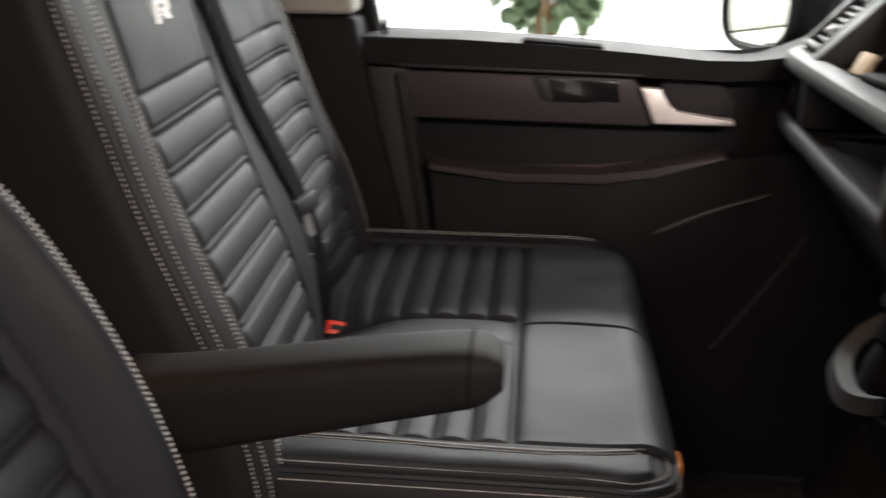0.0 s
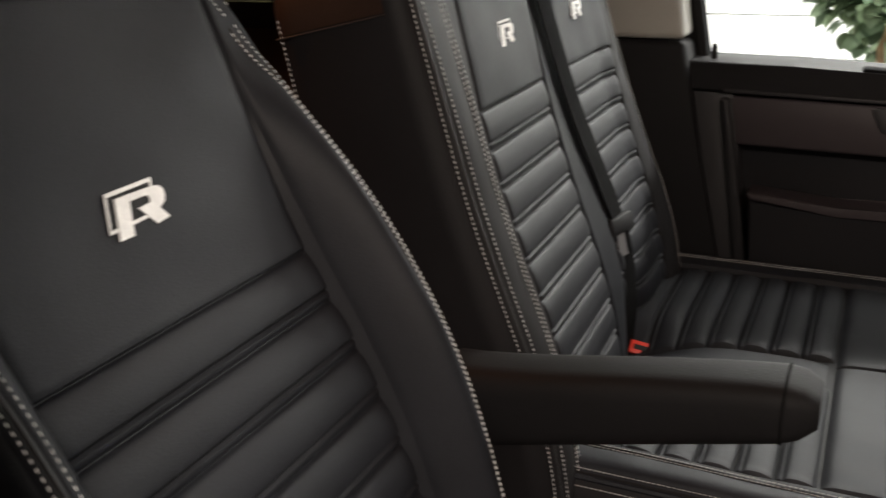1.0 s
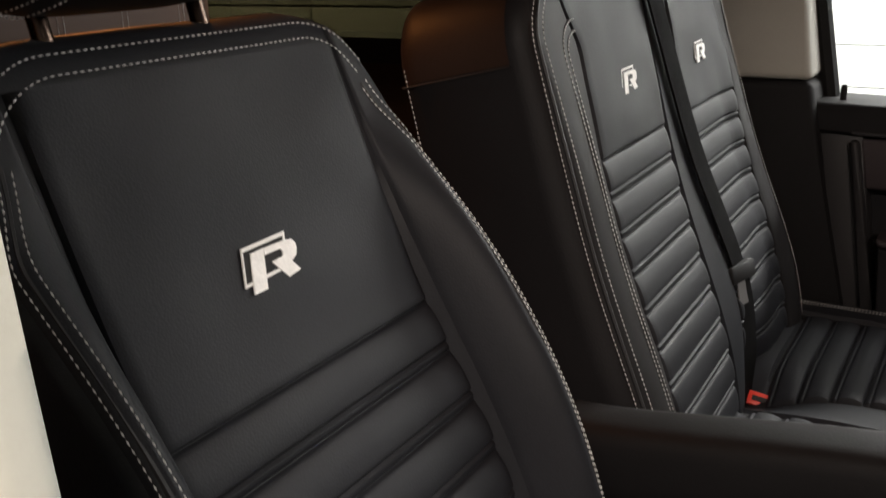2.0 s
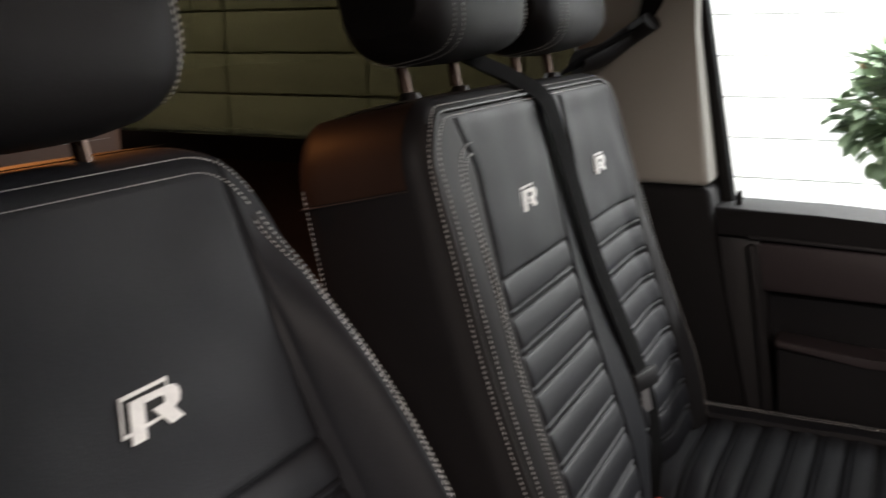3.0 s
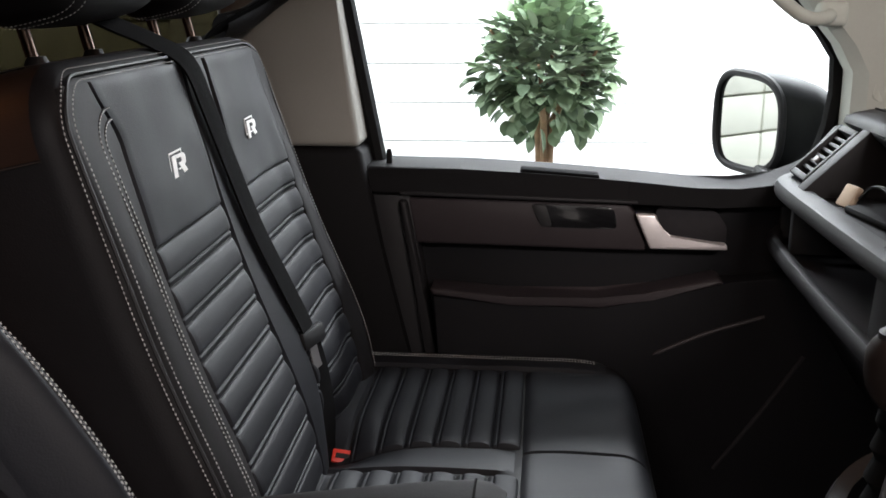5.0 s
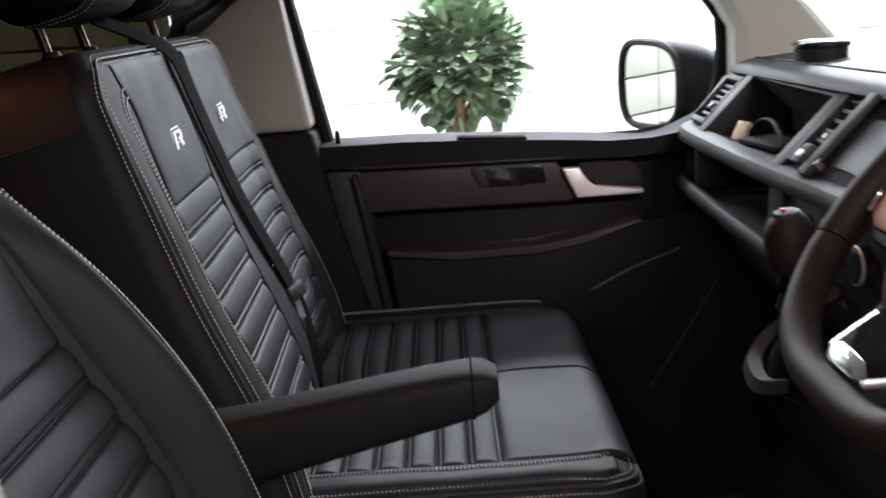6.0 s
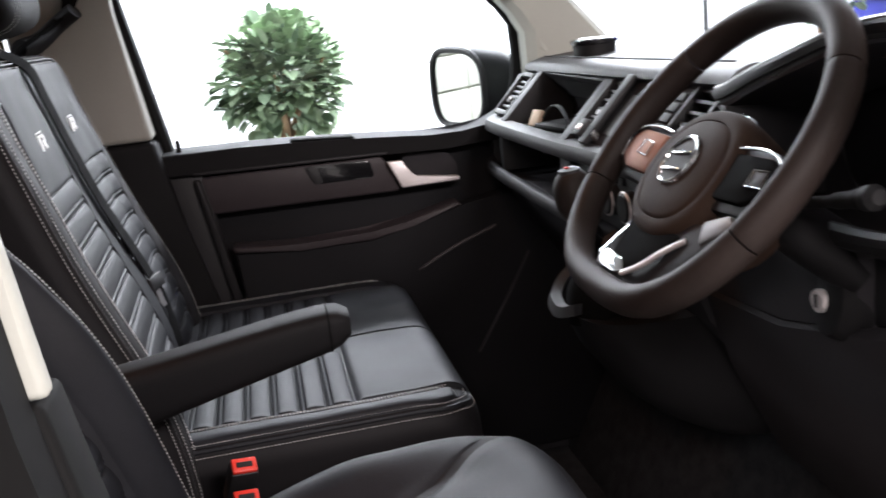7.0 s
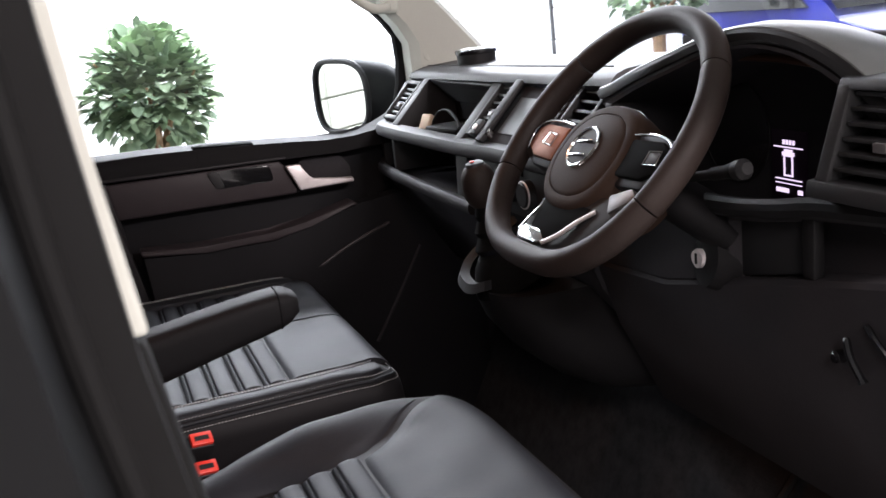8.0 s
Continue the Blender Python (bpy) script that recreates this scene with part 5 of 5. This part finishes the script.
part("lower_spoke", wplate([(-0.048, -0.074), (0.135, -0.060), (0.110, -0.110), (0.060, -0.160), (-0.050, -0.168), (-0.058, -0.126)], -0.030, -0.004, 0.005), PLASTIC_DARK, wheel)
part("lower_trim", wplate([(-0.044, -0.084), (0.072, -0.084), (0.046, -0.122), (0.026, -0.140), (-0.034, -0.140)], -0.008, -0.001, 0.004), FLAT_BLACK, wheel)
part("lower_wing", wplate([(0.092, -0.062), (0.128, -0.046), (0.146, -0.056), (0.110, -0.086)], -0.014, -0.001, 0.004), SATIN_DARK, wheel, "satin lower spoke wing")
part("chrome_foot", wplate([(-0.054, -0.138), (-0.036, -0.130), (0.004, -0.132), (0.030, -0.146), (0.004, -0.150), (-0.042, -0.152)], -0.006, 0.0045, 0.003), CHROME, wheel, "bright chrome spoke foot")
part("hub_ring", wtube([(0.005 + 0.088 * math.cos(a), HUB_Y - 0.006 + 0.081 * math.sin(a), -0.016) for a in (2 * math.pi * j / 48 for j in range(49))], 0.0022), CHROME, airbag)

# things lying on the dashboard
tin = thing("round_tin", "low round black container standing on the dashboard", "container", (0.975, 0.548, 0.968))
part("body", loft(bmesh.new(), [[V(0.975 + r * math.cos(a), 0.548 + r * math.sin(a), z) for a in (2 * math.pi * k / 40 for k in range(40))] for r, z in ((0.038, 0.966), (0.042, 0.969), (0.044, 0.990))]), PLASTIC_DARK, tin)
part("lid", loft(bmesh.new(), [[V(0.975 + r * math.cos(a), 0.548 + r * math.sin(a), z) for a in (2 * math.pi * k / 40 for k in range(40))] for r, z in ((0.046, 0.990), (0.047, 0.993), (0.047, 0.998), (0.044, 1.0), (0.040, 0.999))]), GLOSS, tin)
lone("paper_card", boxed((-0.006, -0.017, 0.0), (0.006, 0.017, 0.036), 0.003, 2, Matrix.Translation((0.846, 0.585, 0.834)) @ pose(0, 0, 0, 0, 28, 14)), CARD, "small cream paper packet in the open dashboard tray", "packet")
wal = thing("wallet", "folded black leather case lying in the open dashboard tray", "case", (0.88, 0.50, 0.843))
part("lower_half", boxed((-0.035, -0.065, 0.0), (0.035, 0.065, 0.012), 0.005, 2, Matrix.Translation((0.880, 0.49, 0.8345)) @ pose(0, 0, 0, 0, 0, 10)), VINYL, wal)
part("strap", strap(bmesh.new(), curve_points([(0.862, 0.56, 0.853), (0.866, 0.53, 0.876), (0.872, 0.49, 0.880), (0.868, 0.44, 0.866), (0.864, 0.41, 0.850)], 24), V(1, 0, 0.2), 0.007), PLASTIC_DARK, wal)

# door mirror
mir = thing("door_mirror", "black door mirror with bright glass outside the passenger window", "door mirror", (0.86, 1.0, 0.86))
MM = Matrix.Translation((0.826, 1.19, 0.881)) @ pose(0, 0, 0, 0, 0, 20)


def mirror_ring(d, ky, kz, oy):
    return [MM @ V(d, oy + 0.134 * ky * math.copysign(abs(math.cos(a)) ** 0.62, math.cos(a)), 0.106 * kz * math.copysign(abs(math.sin(a)) ** 0.62, math.sin(a)) * (1 + 0.10 * math.cos(a))) for a in (2 * math.pi * j / 40 for j in range(40))]


part("housing", loft(bmesh.new(), [mirror_ring(*q) for q in ((0.0, 0.96, 0.96, 0.006), (0.008, 1.0, 1.0, 0.006), (0.03, 1.02, 1.0, 0.002), (0.07, 0.98, 0.94, -0.012), (0.11, 0.86, 0.80, -0.02), (0.14, 0.6, 0.55, -0.03), (0.15, 0.25, 0.2, -0.03))]), PAINT_DARK, mir)
part("rim", tube(bmesh.new(), [q + MM.to_3x3() @ V(-0.001, 0, 0) for q in mirror_ring(0, 0.94, 0.95, 0.006) + mirror_ring(0, 0.94, 0.95, 0.006)[:1]], 0.009, 8, caps=False), PLASTIC_DARK, mir)
part("glass", loft(bmesh.new(), [mirror_ring(-0.002, 0.81, 0.90, 0)], (True, False)), MIRROR, mir)
part("foot", boxed((0.83, 0.93, 0.765), (0.92, 1.16, 0.80), 0.015, 3), PLASTIC_DARK, mir)

# grab handle on the windscreen pillar
grab = thing("grab_handle", "light grey grab handle on the windscreen pillar", "grab handle", (0.80, 0.74, 1.15))
part("bar", tube(bmesh.new(), curve_points([(0.845, 0.752, 1.118), (0.83, 0.715, 1.110), (0.785, 0.700, 1.116), (0.70, 0.700, 1.19), (0.60, 0.71, 1.30), (0.57, 0.745, 1.34)], 40), 0.0108, 12), TRIM_LIGHT, grab)
part("mount", boxed((0.825, 0.730, 1.095), (0.870, 0.775, 1.135), 0.01, 3), TRIM_LIGHT, grab)
# speaker grille at the foot of the pillar
lone("trim_tweeter", prism(bmesh.new(), round_poly([(0.925, 0.975), (1.035, 0.975), (0.99, 1.035), (0.935, 1.045)], 0.012), "y", 0.755, 0.772, 0.003), TRIM_LIGHT, "light grey speaker cover at the pillar foot", "speaker cover", kind="structure")
# inner side walls of the footwells
lone("kick_panel", prism(bmesh.new(), [(0.74, 0.0), (1.16, 0.0), (1.16, 0.90), (0.90, 0.90), (0.86, 0.60), (0.80, 0.35)], "y", 0.785, 0.83, 0.006), FOOT_BLACK, "black footwell side panel", "panel", kind="structure")
lone("kick_panel_driver", prism(bmesh.new(), [(0.90, 0.0), (1.16, 0.0), (1.16, 0.90), (0.92, 0.90), (0.90, 0.60)], "y", -0.83, -0.792, 0.006), FOOT_BLACK, "black footwell side panel by the driver's door", "panel", kind="structure")
lone("footwell_slope", prism(bmesh.new(), [(0.92, 0.0), (1.16, 0.0), (1.16, 0.40), (1.10, 0.36)], "y", -0.79, 0.784, 0.004), CARPET, "black carpeted footwell slope", "floor", kind="structure")
# pedals
for i, yy in enumerate((-0.60, -0.47, -0.35)):
    ped = thing("pedal", "dark metal foot pedal with a ribbed rubber pad", "pedal", (0.99, yy, 0.2), "pedals")
    pm = Matrix.Translation((0.955, yy, 0.22 if i else 0.18)) @ pose(0, 0, 0, 0, 30, 0)
    pad_ob = part("pad", boxed((-0.008, -0.03, -0.04), (0.006, 0.03, 0.04), 0.004, 2, pm), RUBBER, ped)
    for k in range(4):
        part("ridge", boxed((-0.012, -0.026, -0.03 + 0.018 * k), (-0.007, 0.026, -0.024 + 0.018 * k), 0.001, 1, pm), RUBBER, pad_ob)
    part("arm", tube(bmesh.new(), curve_points([pm @ V(0.005, 0, 0), pm @ V(0.03, 0, 0.10), pm @ V(0.07, 0, 0.30)], 12), 0.008, 8), PLASTIC_DARK, ped)


# blue van parked ahead
van = thing("parked_van", "dark blue van with black glass parked ahead in the workshop", "van", (4.3, 2.0, -0.6))
outline = [(3.35, -0.25), (3.35, 1.40), (2.75, 1.40), (2.20, 0.86), (2.08, 0.83), (1.25, 0.66), (1.10, 0.50), (1.10, -0.25)]
part("body", prism(bmesh.new(), outline, "x", 3.45, 5.2, 0.06, 4), material("blue_car_paint", (0.008, 0.012, 0.15), 0.35, var=0.05, scale=3, spec=0.25), van)
part("side_window", prism(bmesh.new(), [(3.30, 0.895), (3.30, 1.34), (2.77, 1.34), (2.27, 0.895)], "x", 3.43, 3.47, 0.012), GLOSS, van)
part("windscreen", loft(bmesh.new(), [[V(3.52, 2.17, 0.88), V(5.13, 2.17, 0.88), V(5.05, 2.70, 1.385), V(3.6, 2.70, 1.385)]], (True, False)), GLOSS, van)
for yy in (2.95, 1.55):
    wh = part("wheel", tube(bmesh.new(), [V(3.40, yy, -0.27), V(3.44, yy, -0.27), V(3.62, yy, -0.27)], [0.27, 0.33, 0.33], 32), RUBBER, van)
    part("rim", tube(bmesh.new(), [V(3.392, yy, -0.27), V(3.40, yy, -0.27)], [0.18, 0.21], 28), SATIN, wh)
# slim white post ahead
lone("slim_post", tube(bmesh.new(), [V(2.45, 3.0, -0.6), V(2.45, 3.0, 0.4), V(2.45, 3.0, 1.12)], 0.012, 10), PLASTIC_GREY, "slim grey metal post standing in the workshop", "post")

# ---- showroom ----
lone("ground", boxed((-7, -4.5, -0.70), (9, 3.6, -0.60), 0.0), CONCRETE, "smooth grey workshop floor", "floor", kind="structure")
for nm, a, b in (("wall_east", (8.9, -4.5, -0.6), (9.0, 3.6, 2.3)), ("wall_south", (-7, -4.6, -0.6), (9, -4.5, 2.3)), ("wall_west", (-7.1, -4.5, -0.6), (-7.0, 3.6, 2.3))):
    lone(nm, boxed(a, b, 0.0), WALL_GREY, "plain grey workshop wall", "wall", kind="structure")
lone("ceiling_workshop", boxed((-7, -4.5, 2.3), (9, 3.6, 2.4), 0.0), CEIL_WHITE, "grey workshop ceiling", "ceiling", kind="structure")
wn = lone("wall_north", boxed((-1.35, 3.50, -0.6), (9, 3.60, 2.3), 0.0), WHITE_WALL, "white wall of horizontal boards behind the plant", "wall", kind="structure")
bm0 = boxed((-1.35, 3.488, -0.0864), (9, 3.506, 0.0864), 0.002, 1)
first = part("board", bm0, WHITE_WALL, wn)
first.location.z = -0.5
for i in range(1, 16):
    ob = new("board", first.data)
    ob.parent = wn
    ob.location.z = -0.5 + 0.178 * i
gd = thing("garage_door", "cream sectional garage door of wide horizontal panels", "garage door", (-4, 3.54, -0.6), kind="structure")
for i in range(13):
    for j in range(6):
        part("panel", boxed((-6.95 + 0.94 * j, 3.50, -0.59 + 0.232 * i), (-6.95 + 0.94 * j + 0.925, 3.54, -0.59 + 0.232 * i + 0.218), 0.008, 2), SHUTTER, gd)
part("backing", boxed((-7, 3.54, -0.6), (-1.36, 3.58, 2.3), 0.0), SHUTTER, gd)


# potted tree
def tree(name, base, crown_c, crown_r, seed, leaves):
    rnd = random.Random(seed)
    th = thing(name, "potted tree with a round crown of glossy green leaves", "potted plant", base)
    pot = [(0.13, 0.0), (0.15, 0.02), (0.17, 0.26), (0.185, 0.27), (0.185, 0.31), (0.165, 0.31), (0.16, 0.28)]
    part("pot", loft(bmesh.new(), [[Vector(base) + V(r * math.cos(a), r * math.sin(a), z) for a in (2 * math.pi * k / 32 for k in range(32))] for r, z in pot]), PLASTIC_GREY, th)
    bm = bmesh.new()
    c = Vector(crown_c)
    for k in range(6):
        a = 2 * math.pi * k / 6 + 0.4
        foot = Vector(base) + V(0.018 * math.cos(a), 0.018 * math.sin(a), 0.27)
        neck = c + V(0.020 * math.cos(a), 0.020 * math.sin(a), -crown_r * 1.20)
        fork = c + V((0.055 + 0.02 * (k % 3)) * math.cos(a), 0.06 * math.sin(a), -crown_r * rnd.uniform(0.5, 0.7))
        tip = c + V(0.8 * crown_r * math.cos(a), 0.8 * crown_r * math.sin(a), rnd.uniform(-0.02, 0.16))
        tube(bm, curve_points([foot, neck, fork, (fork + tip) / 2 + V(0, 0, 0.03), tip], 20), [0.017 - 0.0006 * i for i in range(21)], 8)
    part("trunk", bm, BARK, th)
    bm = bmesh.new()
    for k in range(leaves):
        while True:
            p = V(rnd.uniform(-1, 1), rnd.uniform(-1, 1), rnd.uniform(-1, 1))
            if 0.40 < p.length < 1 and (p.z > -0.4 or (math.hypot(p.x, p.y) > 0.42 and rnd.random() < 0.55)):
                break
        lump = 0.86 + 0.27 * noise.noise(p.normalized() * 2.2 + V(seed, 0, 0))
        at = c + V(p.x, p.y, 1.06 * p.z) * crown_r * lump
        at.z -= 0.10 * crown_r * max(0.0, -p.z)
        out = (p.normalized() + V(rnd.uniform(-0.6, 0.6), rnd.uniform(-0.6, 0.6), rnd.uniform(-0.5, 0.7))).normalized()
        side = out.cross(V(rnd.uniform(-0.4, 0.4), rnd.uniform(-0.4, 0.4), 1)).normalized()
        nrm = side.cross(out)
        ln, wd = rnd.uniform(0.046, 0.072), rnd.uniform(0.021, 0.031)
        droop = rnd.uniform(-0.1, 0.4)
        mid, left, right = [], [], []
        for i in range(6):
            t = i / 5
            q = at + out * ln * t - V(0, 0, droop * ln * t * t)
            w = wd * math.sin(math.pi * min(1, t * 0.93 + 0.07)) ** 0.55
            mid.append(bm.verts.new(q))
            left.append(bm.verts.new(q + side * w + nrm * w * 0.35))
            right.append(bm.verts.new(q - side * w + nrm * w * 0.35))
        for i in range(5):
            bm.faces.new((mid[i], mid[i + 1], left[i + 1], left[i]))
            bm.faces.new((right[i], right[i + 1], mid[i + 1], mid[i]))
    part("crown", bm, LEAF, th, "dense green leaves", kind="stuff", recalc=False, smooth=60)
    return th


tree("potted_tree", (0.398, 2.52, -0.60), (0.398, 2.52, 0.895), 0.262, 3, 1150)
tree("potted_tree", (2.92, 2.75, -0.60), (2.92, 2.75, 1.14), 0.285, 7, 800)
